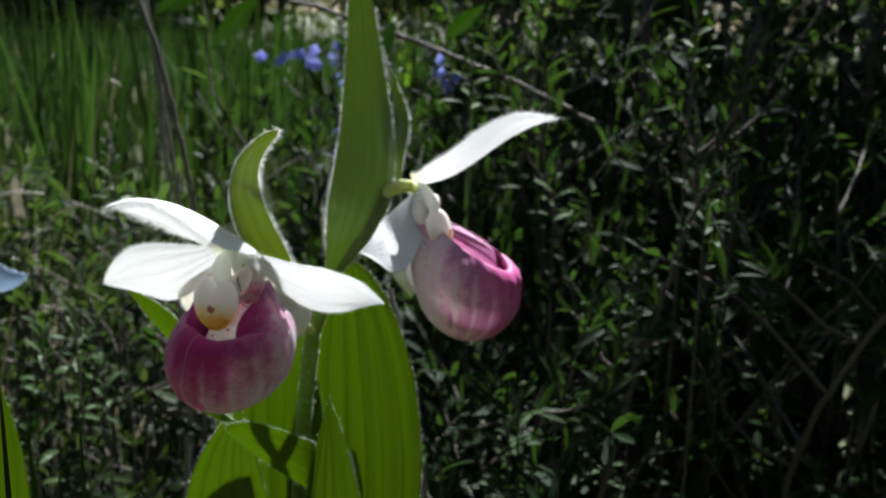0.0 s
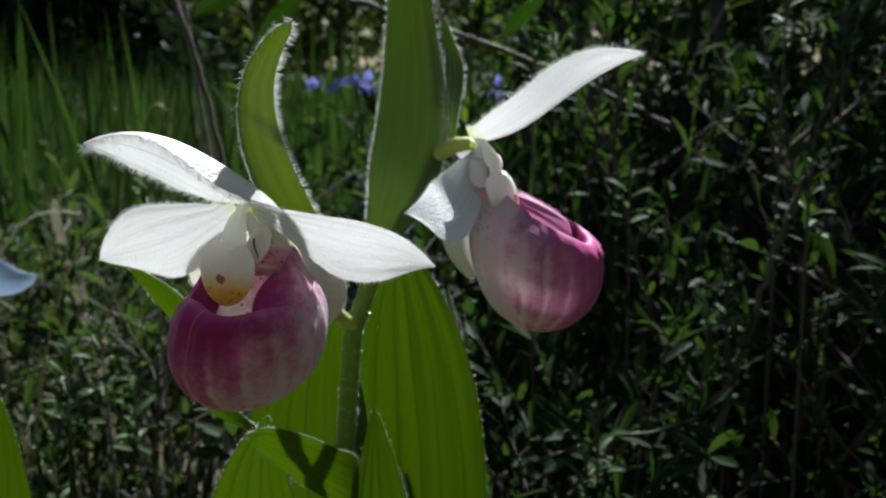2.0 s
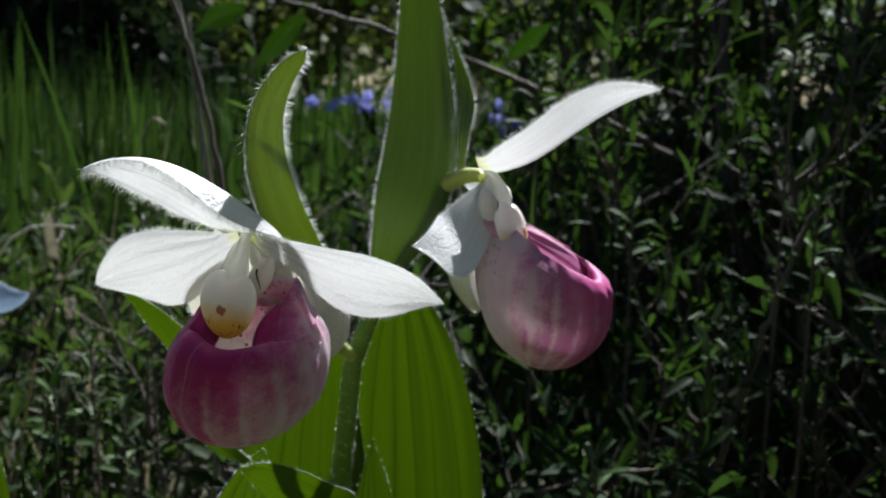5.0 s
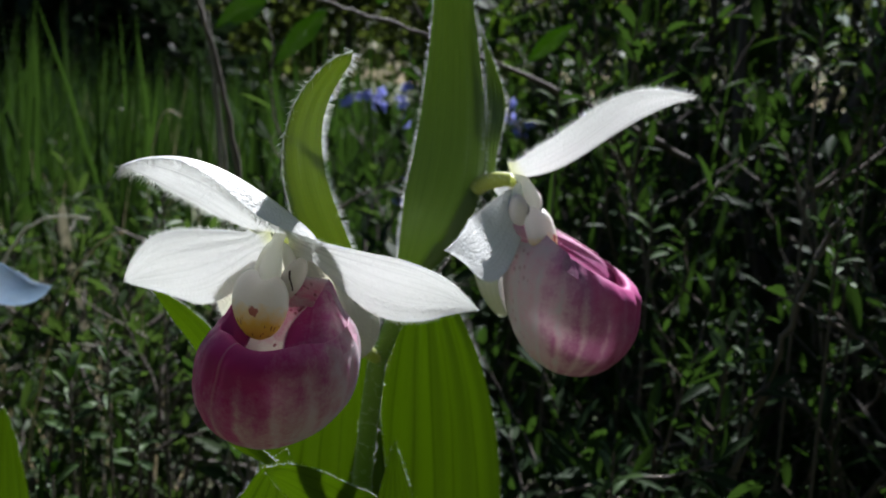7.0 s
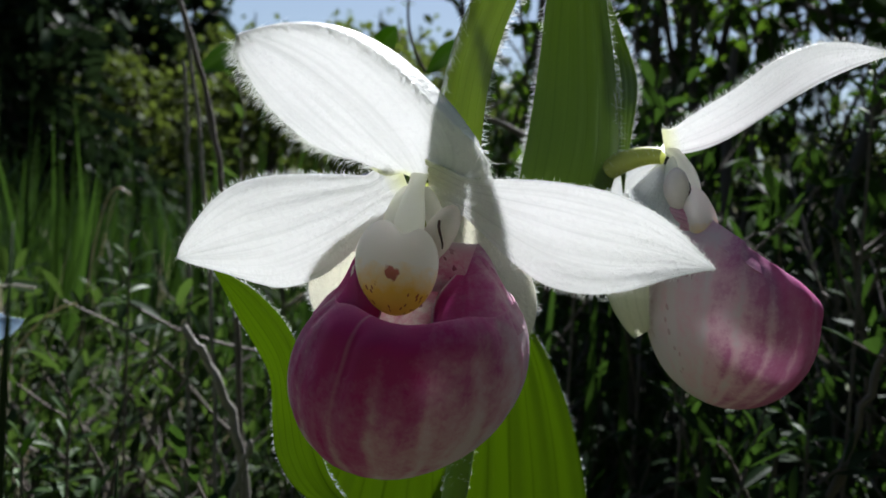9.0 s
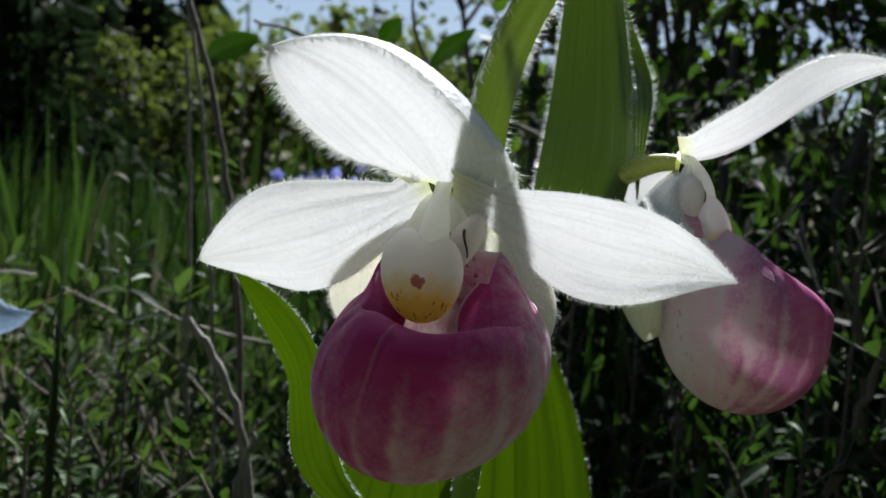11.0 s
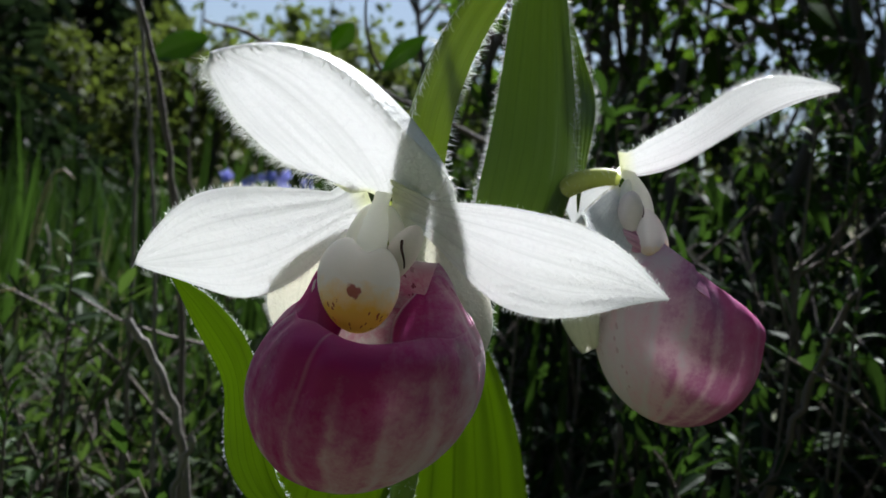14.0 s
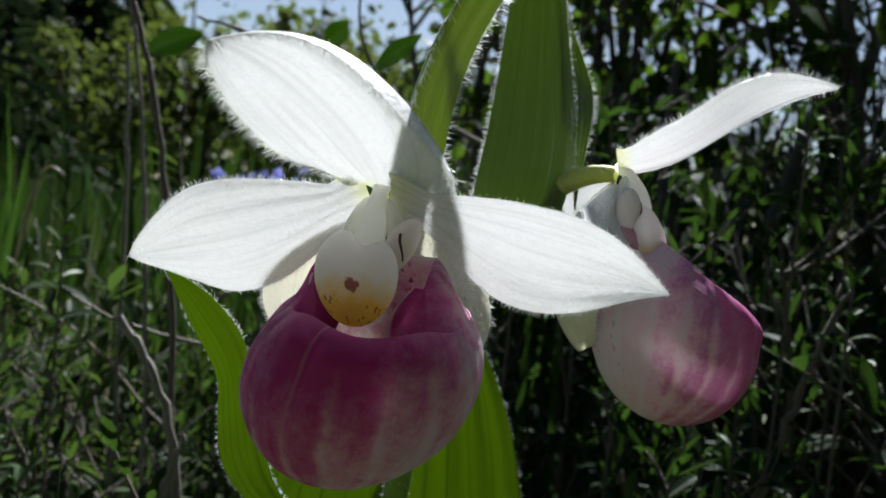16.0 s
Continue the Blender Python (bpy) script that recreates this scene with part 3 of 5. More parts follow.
def flower(parent, O, heading, pouch, lip_mat, ovary, dorsal, petal_a, petal_b, synsepal, column_k, seed, sides=(1,), shift=-0.0008, petal_mat=None):
    """One bloom: O is where its parts meet; heading the degrees by which it is turned from facing back along -y."""
    F = V3((math.sin(radians(heading)), -math.cos(radians(heading)), 0))
    R = V3((-F[1], F[0], 0))
    U = V3((0, 0, 1))
    O = V3(O)

    def world(p):
        p = np.asarray(p, float)
        return O + p[..., 0:1] * F + p[..., 1:2] * R + p[..., 2:3] * U

    t = np.linspace(0, 1, 20)
    p = bezier(ovary, t)
    v, f = tube(p, 0.0017 + 0.0006 * np.sin(t * np.pi), 12)
    fl = part("flower", mesh_from("ovary", v, f, M_OVARY), parent, "white and rose lady's-slipper bloom on a yellow-green ovary")
    hv, hf = hairs(v, unit(v - p.repeat(12, 0)), 0.0010, 0.00003, seed, 260)
    h = part("hairs", mesh_from("hairs", hv, hf, M_HAIR), fl, "fine hairs on the ovary")
    h["kind"] = "stuff"
    part("lip", pouch_mesh("lip", world, pouch, lip_mat), fl, "rose-pink pouch streaked with white")
    for nm, (ctrl, facing, width, opts) in (("dorsal_sepal", dorsal), ("petal", petal_a), ("petal", petal_b), ("synsepal", synsepal)):
        blade(nm, ctrl, facing, width, fl, M_SYNSEPAL if nm == "synsepal" else petal_mat or M_PETAL, depth=0.00022, seed=seed + len(nm), rows=40, nu=25, **opts)
    # column: neck, shield-shaped staminode with its yellow base, stigma pocket
    sc = world(V3((0.0080, shift, -0.0135)) * column_k)
    q = np.linspace(0, 1, 22)
    neck = bezier([world(V3((-0.001, 0, 0.0025))), world(V3((0.0030, 0, 0.0)) * column_k), world(V3((0.0058, 0.0006, -0.0045)) * column_k), world(V3((0.0050, shift * 0.5, -0.0110)) * column_k)], q)
    v, f = tube(neck, (0.0016 - 0.0002 * np.sin(q * 7) + 0.0012 * np.clip(q * 1.5 - 0.35, 0, 1) ** 1.5 - 0.0020 * np.clip(q * 5 - 4.0, 0, 1)) * column_k, 22)
    wings = [ellipsoid(world(V3((0.0012, g * 0.0034, -0.0050)) * column_k), [R * 0.0018 * column_k, F * 0.0016 * column_k, (U - R * g * 0.35) * 0.0050 * column_k], 20, 14)[:2] for g in (-1, 1)]
    v, f = join([(v, f)] + wings)
    part("column", mesh_from("column", v, f, M_COLUMN, np.zeros((len(v), 2))), fl, "white waxy column")
    ax = [R * 0.0070 * column_k, (F * 0.95 + U * 0.31) * 0.0036 * column_k, (U * 0.95 - F * 0.31 - R * 0.10) * 0.0083 * column_k]
    v, f, uv = ellipsoid(sc, ax, 48, 32, dent=0.34, taper=0.10)
    part("staminode", mesh_from("staminode", v, f, M_STAMINODE, uv), fl, "white shield with a yellow base and red flecks")
    for sgn in sides:
        c = world(V3((0.0030, sgn * 0.0048, -0.0080)) * column_k)
        v, f, uv = ellipsoid(c, [R * 0.0029 * column_k, F * 0.0029 * column_k, (U * 0.93 - R * sgn * -0.36) * 0.0056 * column_k], 18, 12)
        part("anther", mesh_from("anther", v, f, M_ANTHER, uv), fl, "pale pink anther with a dark mark")
        m = bezier([c + R * sgn * 0.0004 + F * 0.0022 + U * 0.0022, c + R * sgn * 0.0002 + F * 0.0029 + U * 0.0006, c + R * sgn * 0.0014 + F * 0.0028 - U * 0.0004, c + R * sgn * 0.0012 + F * 0.0024 - U * 0.0020], np.linspace(0, 1, 12))
        v, f = tube(m, np.linspace(0.00028, 0.00012, 12), 6)
        part("anther_mark", mesh_from("anther_mark", v, f, M_DARKMARK), fl, "dark curved mark")
    return fl


def staminode_material():
    """White above, egg-yellow below, with a red spot between and red dashes on the yellow."""
    m, nt, out = material("staminode")
    uv, u, v = uv_split(nt)
    n = noise_tex(nt, 700.0, 4.0)
    yel = math_node(nt, "MULTIPLY_ADD", math_node(nt, "ADD", v, math_node(nt, "MULTIPLY", n, 0.20)), 5.0, -3.05, clamp=True)
    col = mix_col(nt, yel, (0.92, 0.91, 0.89), (0.92, 0.60, 0.10))
    du = math_node(nt, "SUBTRACT", u, 0.25)
    dv = math_node(nt, "SUBTRACT", v, 0.60)
    arm = math_node(nt, "MULTIPLY", math_node(nt, "ABSOLUTE", math_node(nt, "ADD", du, 0.012)), 1.1)
    d2 = math_node(nt, "ADD", math_node(nt, "POWER", math_node(nt, "MULTIPLY", du, 1.7), 2.0), math_node(nt, "POWER", math_node(nt, "ADD", dv, arm), 2.0))
    spot = math_node(nt, "MULTIPLY_ADD", math_node(nt, "ADD", d2, math_node(nt, "MULTIPLY", noise_tex(nt, 520.0, 3.0), 0.0105)), -700.0, 5.5, clamp=True)
    vo = nt.nodes.new("ShaderNodeTexVoronoi")
    vo.inputs["Scale"].default_value = 1.0
    nt.links.new(scaled(nt, uv, 30.0, 11.0), vo.inputs["Vector"])
    dash = math_node(nt, "MULTIPLY", math_node(nt, "LESS_THAN", vo.outputs["Distance"], 0.24), math_node(nt, "GREATER_THAN", yel, 0.8))
    col = mix_col(nt, math_node(nt, "MULTIPLY", math_node(nt, "MAXIMUM", spot, dash), 0.85), col, (0.36, 0.04, 0.05))
    thin_surface(nt, out, col, col, 0.62, 0.35, 0.7, n, 0.2, 0.0003)
    return m


M_STAMINODE = staminode_material()
M_ANTHER = plain_material("anther_skin", (0.85, 0.77, 0.74), 0.5, 800.0, 0.3, 0.2)

orchid = thing("lady_slipper_orchid", (-0.012, 0.392, 0.0), "tall leafy orchid with two white and rose slipper flowers", "orchid")
stalk("stem", [(-0.012, 0.392, -0.01), (-0.016, 0.386, 0.30), (-0.012, 0.380, 0.38), (-0.007, 0.379, 0.431)], 0.0035, 0.0027, orchid, M_STEM, 14, 40, "hairy green stem", 1500)
stalk("upper_stem", [(-0.007, 0.379, 0.430), (-0.002, 0.380, 0.445), (0.004, 0.381, 0.462), (0.012, 0.379, 0.478)], 0.0027, 0.0021, orchid, M_STEM, 12, 20, "", 300)

POUCH_A = dict(centre=(0.0006, 0.0008, -0.0281), R=0.01875, wide=0.985, tall=0.951, tilt=12.0, lean=0.19, heel=1.0, rim=52.0, rim_back=50.0, collar=0.72, edge=0.52, cleft=0.33, draw=0.0, flush=0.14,
               ring=(0.0090, -0.006, 0.002, -0.0085, -0.0135))
POUCH_B = dict(centre=(0.0161, 0.0093, -0.0349), R=0.0167, wide=1.115, tall=1.036, tilt=16.0, lean=-0.144, heel=1.12, rim=44.0, rim_back=38.0, collar=0.80, edge=0.62, cleft=0.0, draw=0.0085, flush=0.0,
               ring=(0.0060, -0.006, 0.001, -0.0085, -0.0125))
flower(orchid, (-0.021, 0.3155, 0.4735), -12.0, POUCH_A, M_LIP,
       [(-0.007, 0.378, 0.431), (-0.012, 0.362, 0.440), (-0.016, 0.336, 0.456), (-0.020, 0.3185, 0.4730)],
       ([(-0.0211, 0.3159, 0.4749), (-0.0209, 0.3054, 0.4798), (-0.039, 0.2994, 0.4941), (-0.0455, 0.289, 0.4902)], (-0.054, -0.093, -0.994), 0.0355, dict(peak=0.4108, sb=0.5358, st=0.933, cup=0.0302, twist=-24.1765, hair=1500, hair_len=0.0028, wave=0.0003, curl=0.40, foot=0.45, pleats=3, pleat_depth=0.00050)),
       ([(-0.0231, 0.3162, 0.4742), (-0.04, 0.3203, 0.4646), (-0.0453, 0.3247, 0.463), (-0.0623, 0.3318, 0.4584)], (-0.236, -0.97, -0.063), 0.0199, dict(peak=0.6128, sb=0.7723, st=0.7867, cup=-0.1206, twist=32.9608, hair=420, hair_len=0.0011, wave=0.0003, foot=0.55, pleats=5, pleat_depth=0.00015)),
       ([(-0.0195, 0.3154, 0.4748), (0.01, 0.3056, 0.465), (0.0086, 0.3081, 0.4694), (0.0231, 0.3031, 0.4645)], (-0.106, -0.642, -0.759), 0.0207, dict(peak=0.3319, sb=0.9855, st=0.921, cup=0.2658, twist=32.5574, hair=420, hair_len=0.0011, wave=0.0003, foot=0.55, pleats=5, pleat_depth=0.00015)),
       ([(-0.0205, 0.3185, 0.4725), (-0.019, 0.328, 0.464), (-0.018, 0.337, 0.450), (-0.020, 0.336, 0.436)], (-0.10, -1.0, 0.1), 0.040, dict(peak=0.50, sb=0.55, st=0.7, cup=0.20, hair=420)),
       0.92, 11)
flower(orchid, (0.029, 0.365, 0.4855), 70.0, POUCH_B, M_LIP_PALE,
       [(0.012, 0.379, 0.474), (0.016, 0.374, 0.482), (0.022, 0.369, 0.4862), (0.028, 0.3655, 0.4855)],
       ([(0.0283, 0.3651, 0.4864), (0.049, 0.3595, 0.491), (0.0524, 0.3715, 0.5051), (0.0719, 0.362, 0.5098)], (0.175, -0.384, -0.907), 0.0221, dict(peak=0.5183, sb=0.3, st=0.8637, cup=-0.3853, twist=3.2058, hair=700, hair_len=0.0017, wave=0.0003, foot=0.6, pleats=3, pleat_depth=0.0002)),
       ([(0.0306, 0.3633, 0.4829), (0.0192, 0.3508, 0.4637), (0.0248, 0.345, 0.4702), (0.0137, 0.3286, 0.4719)], (0.573, -0.677, 0.462), 0.0160, dict(peak=0.521, sb=0.3445, st=1.0018, cup=0.0172, twist=3.9034, hair=400, hair_len=0.0008, wave=0.0003)),
       ([(0.0285, 0.3665, 0.484), (0.027, 0.376, 0.481), (0.027, 0.388, 0.478), (0.027, 0.399, 0.474)], (0.75, -0.2, 0.6), 0.019, dict(peak=0.55, sb=0.8, st=0.7, cup=-0.3, hair=300, hair_len=0.0008, wave=0.0003)),
       ([(0.028, 0.3670, 0.484), (0.018, 0.373, 0.474), (0.014, 0.378, 0.459), (0.028, 0.378, 0.446)], (0.97, -0.2, 0.1), 0.036, dict(peak=0.6, sb=0.45, st=0.3, cup=0.55, hair=300)),
       0.95, 23, (-1, 1), 0.0)

# bracts behind the blooms
blade("bract", [(-0.0106, 0.3709, 0.4349), (-0.0108, 0.3495, 0.466), (-0.0282, 0.3024, 0.4945), (0.0004, 0.2729, 0.5135)], (0.378, -0.897, -0.228), 0.0106, orchid, M_BRACT, peak=0.362, sb=0.4983, st=0.48, cup=0.1154, curl=-0.45, twist=-8.053, pleats=3, pleat_depth=0.00012,
      hair=1100, hair_len=0.0019, seed=3, label="arched yellow-green bract fringed with white hairs", rows=44)
blade("bract", [(-0.0009, 0.3737, 0.4523), (0.0170, 0.3555, 0.4928), (0.0099, 0.3965, 0.4857), (0.0035, 0.3724, 0.6020)], (-0.054, -0.996, 0.07), 0.0201, orchid, M_BRACT_DARK, peak=0.339, sb=0.626, st=1.25, cup=-0.156, twist=-3.5, pleats=5, pleat_depth=0.0003,
      hair=1300, hair_len=0.0018, seed=4, label="upright green bract wrapped round the stem tip", rows=50)
blade("bract", [(0.0229, 0.3783, 0.4775), (0.0179, 0.3668, 0.5069), (0.0271, 0.3948, 0.4966), (0.0141, 0.3837, 0.5292)], (0.109, -0.986, -0.125), 0.0057, orchid, M_BRACT_DARK, peak=0.5206, sb=0.9426, st=1.4497, cup=0.25, twist=-8.0, pleats=4, pleat_depth=0.0002,
      hair=500, hair_len=0.0018, seed=5, label="narrow green bract fringed with hairs")
# leaves
blade("leaf", [(0.010, 0.404, 0.28), (0.013, 0.420, 0.36), (0.006, 0.421, 0.41), (0.002, 0.417, 0.447)], (0.0, -0.97, 0.22), 0.045, orchid, M_LEAF, peak=0.42, sb=0.63, st=0.62, cup=-0.10, pleats=5, pleat_depth=0.0006, wave=0.0006,
      hair=420, hair_len=0.0012, seed=6, label="broad pleated green leaf with sun behind it", rows=50, nu=37)
blade("leaf", [(-0.012, 0.392, 0.31), (-0.030, 0.400, 0.35), (-0.032, 0.402, 0.41), (-0.014, 0.394, 0.438)], (-0.1, -1.0, 0.2), 0.044, orchid, M_LEAF, peak=0.45, sb=0.6, st=0.85, cup=-0.15, pleats=5, pleat_depth=0.0006,
      hair=300, hair_len=0.0010, seed=7, label="broad pleated green leaf", rows=46, nu=37)
edged_leaf("leaf", [(-0.0563, 0.333, 0.4571), (-0.0519, 0.337, 0.4483), (-0.0465, 0.342, 0.4378), (-0.0457, 0.346, 0.4278), (-0.0442, 0.346, 0.4212), (-0.0390, 0.343, 0.4157), (-0.0287, 0.340, 0.4121)],
           [(-0.0559, 0.333, 0.4573), (-0.0479, 0.334, 0.4529), (-0.0420, 0.338, 0.4456), (-0.0385, 0.341, 0.4348), (-0.0361, 0.342, 0.4249), (-0.0324, 0.342, 0.4175), (-0.0262, 0.341, 0.4125)],
           (-0.1, -0.85, -0.2), 0.0012, orchid, M_LEAF, 8, "yellow-green leaf curving up behind the flower")
edged_leaf("leaf", [(-0.0284, 0.3390, 0.4118), (-0.0218, 0.3360, 0.4147), (-0.0133, 0.3380, 0.4123), (-0.0074, 0.3460, 0.4061), (-0.0036, 0.3580, 0.3990), (-0.0045, 0.3720, 0.3900)],
           [(-0.0287, 0.3400, 0.4104), (-0.0263, 0.3460, 0.4035), (-0.0201, 0.3520, 0.3946), (-0.0118, 0.3580, 0.3857), (-0.0067, 0.3660, 0.3775), (-0.0030, 0.3740, 0.3700)],
           (-0.1, -0.9, -0.3), 0.0014, orchid, M_LEAF, 18, "margin of the leaf folded over towards the light")
blade("leaf", [(-0.010, 0.386, 0.29), (-0.030, 0.372, 0.33), (-0.036, 0.358, 0.375), (-0.026, 0.352, 0.412)], (-0.2, -0.95, 0.2), 0.040, orchid, M_LEAF, peak=0.45, sb=0.6, st=0.8, cup=0.15, pleats=6, pleat_depth=0.0003,
      hair=500, hair_len=0.0010, seed=9, label="broad lower leaf in shade", rows=46, nu=31)
blade("leaf", [(-0.006, 0.380, 0.25), (0.006, 0.366, 0.31), (0.004, 0.364, 0.36), (0.000, 0.372, 0.409)], (0.1, -0.95, 0.2), 0.030, orchid, M_LEAF, peak=0.45, sb=0.6, st=0.9, cup=0.15, pleats=5, pleat_depth=0.0003,
      hair=300, hair_len=0.0010, seed=10, label="pointed lower leaf clasping the stem in shade", rows=40, nu=31)

# neighbouring orchid, mostly out of sight
orchid_two = thing("lady_slipper_orchid", (-0.168, 0.425, 0.0), "second orchid with pale bluish petals and broad leaves", "orchid")
stalk("stem", [(-0.168, 0.425, -0.01), (-0.170, 0.426, 0.2), (-0.172, 0.428, 0.33), (-0.174, 0.432, 0.41)], 0.0042, 0.0026, orchid_two, M_STEM, 12, 26, "hairy green stem", 500)
flower(orchid_two, (-0.168, 0.426, 0.440), -17.0, POUCH_A, M_LIP,
       [(-0.174, 0.432, 0.409), (-0.178, 0.445, 0.425), (-0.172, 0.436, 0.440), (-0.168, 0.428, 0.4405)],
       ([(-0.168, 0.427, 0.440), (-0.172, 0.425, 0.460), (-0.180, 0.412, 0.470), (-0.188, 0.405, 0.462)], (-0.1, -0.8, -0.5), 0.028, dict(peak=0.5, sb=0.75, st=0.75, cup=0.25, hair=200)),
       ([(-0.169, 0.426, 0.439), (-0.180, 0.427, 0.446), (-0.196, 0.432, 0.442), (-0.208, 0.440, 0.425)], (-0.25, -0.93, 0.25), 0.0165, dict(peak=0.55, sb=0.8, st=0.65, cup=-0.2, hair=150)),
       ([(-0.167, 0.426, 0.439), (-0.156, 0.427, 0.440), (-0.142, 0.430, 0.424), (-0.1285, 0.430, 0.4325)], (-0.15, -0.93, 0.35), 0.0135, dict(peak=0.5, sb=0.75, st=0.8, cup=-0.2, hair=200)),
       ([(-0.168, 0.428, 0.439), (-0.165, 0.437, 0.432), (-0.164, 0.442, 0.420), (-0.168, 0.440, 0.406)], (-0.4, -0.9, 0.1), 0.033, dict(peak=0.45, sb=0.55, st=0.7, cup=0.45)),
       0.9, 31, petal_mat=M_PETAL_BLUE)
blade("leaf", [(-0.160, 0.420, 0.26), (-0.138, 0.402, 0.31), (-0.131, 0.398, 0.355), (-0.131, 0.402, 0.398)], (-0.1, -1.0, 0.1), 0.036, orchid_two, M_LEAF, peak=0.5, sb=0.6, st=0.8, cup=0.12, pleats=6, pleat_depth=0.0003, hair=300, seed=12, label="broad green leaf", nu=31)
blade("leaf", [(-0.164, 0.418, 0.22), (-0.150, 0.395, 0.28), (-0.140, 0.385, 0.33), (-0.150, 0.39, 0.37)], (0.1, -0.9, 0.3), 0.036, orchid_two, M_LEAF, peak=0.5, sb=0.6, st=0.8, cup=0.12, pleats=6, pleat_depth=0.0003, hair=200, seed=13, label="broad green leaf", nu=31)


# ---- the meadow and thicket ----
def ground_sheet():
    rad = np.concatenate([np.linspace(0.02, 3, 40), np.geomspace(3.2, 900, 40)])
    ang = np.linspace(0, 2 * np.pi, 72, endpoint=False)
    A, Rr = np.meshgrid(ang, rad)
    x, y = Rr * np.cos(A), Rr * np.sin(A) + 0.7
    z = 0.012 * np.sin(x * 9 + 1.3) * np.cos(y * 7) + 0.006 * np.sin(x * 23) * np.sin(y * 19) - 0.012
    z = np.where(Rr > 60, -0.02, z)
    v = np.stack([x, y, z], -1).reshape(-1, 3)
    ob = new("ground", mesh_from("ground", v, grid_faces(72, len(rad), True), M_GROUND))
    return tagged(ob, "damp peaty meadow ground under plants", "ground", kind="structure")


ground_sheet()


def leaf_template(kind):
    """A unit leaf: y from stalk to tip (0 to 1), x across (half-width 0.5 times the breadth), z its fold and droop."""
    rows = {"narrow": 6, "round": 7, "grass": 7}[kind]
    t = np.linspace(0, 1, rows)
    if kind == "narrow":
        w, droop, fold = 0.5 * profile(t, 0.6, 0.9, 0.75), -0.10 * t ** 2, 0.35
    elif kind == "round":
        w, droop, fold = 0.5 * profile(t, 0.45, 0.55, 0.6), -0.16 * t ** 2, 0.14
    else:
        w, droop, fold = 0.5 * profile(t, 0.25, 0.5, 0.9), np.zeros(rows), 0.4
    w = np.maximum(w, 0.02)
    s = V3((-1, 0, 1))
    v = np.stack(np.broadcast_arrays(w[:, None] * s[None], t[:, None], droop[:, None] + 0.0 * s[None]), -1).copy()
    return v.reshape(-1, 3), grid_faces(3, rows), np.stack(np.broadcast_arrays((s * 0.5 + 0.5)[None], t[:, None]), -1).reshape(-1, 2), fold


TEMPLATES = {k: leaf_template(k) for k in ("narrow", "round", "grass")}


def scatter(kind, pos, way, normal, length, breadth, r):
    """Many leaves at once: place, direction, upper side, sizes."""
    tv, tf, tuv, fold = TEMPLATES[kind]
    n = len(pos)
    y = unit(way)
    z = unit(normal - y * (normal * y).sum(1, keepdims=True))
    x = np.cross(y, z)
    L, B = np.asarray(length)[:, None, None], np.asarray(breadth)[:, None, None]
    fo = fold * r.uniform(0.3, 1.5, n)[:, None, None]
    curl = r.uniform(-0.5, 2.4, n)[:, None, None]
    tx, ty, tz = tv[None, :, 0:1], tv[None, :, 1:2], tv[None, :, 2:3]
    P = pos[:, None, :] + x[:, None, :] * tx * B + y[:, None, :] * ty * L + z[:, None, :] * (tz * curl * L + fo * np.abs(tx) * B)
    F = (np.arange(n)[:, None, None] * len(tv) + tf[None]).reshape(-1, 4)
    return P.reshape(-1, 3), F, np.tile(tuv, (n, 1))


def wander(r, start, way, length, steps, jitter, lift=0.0):
    p, d, out = V3(start), unit(V3(way)), [V3(start)]
    for _ in range(steps):
        d = unit(d + r.normal(0, jitter, 3) + V3((0, 0, lift)))
        p = p + d * length / steps
        out.append(p)
    return np.array(out)


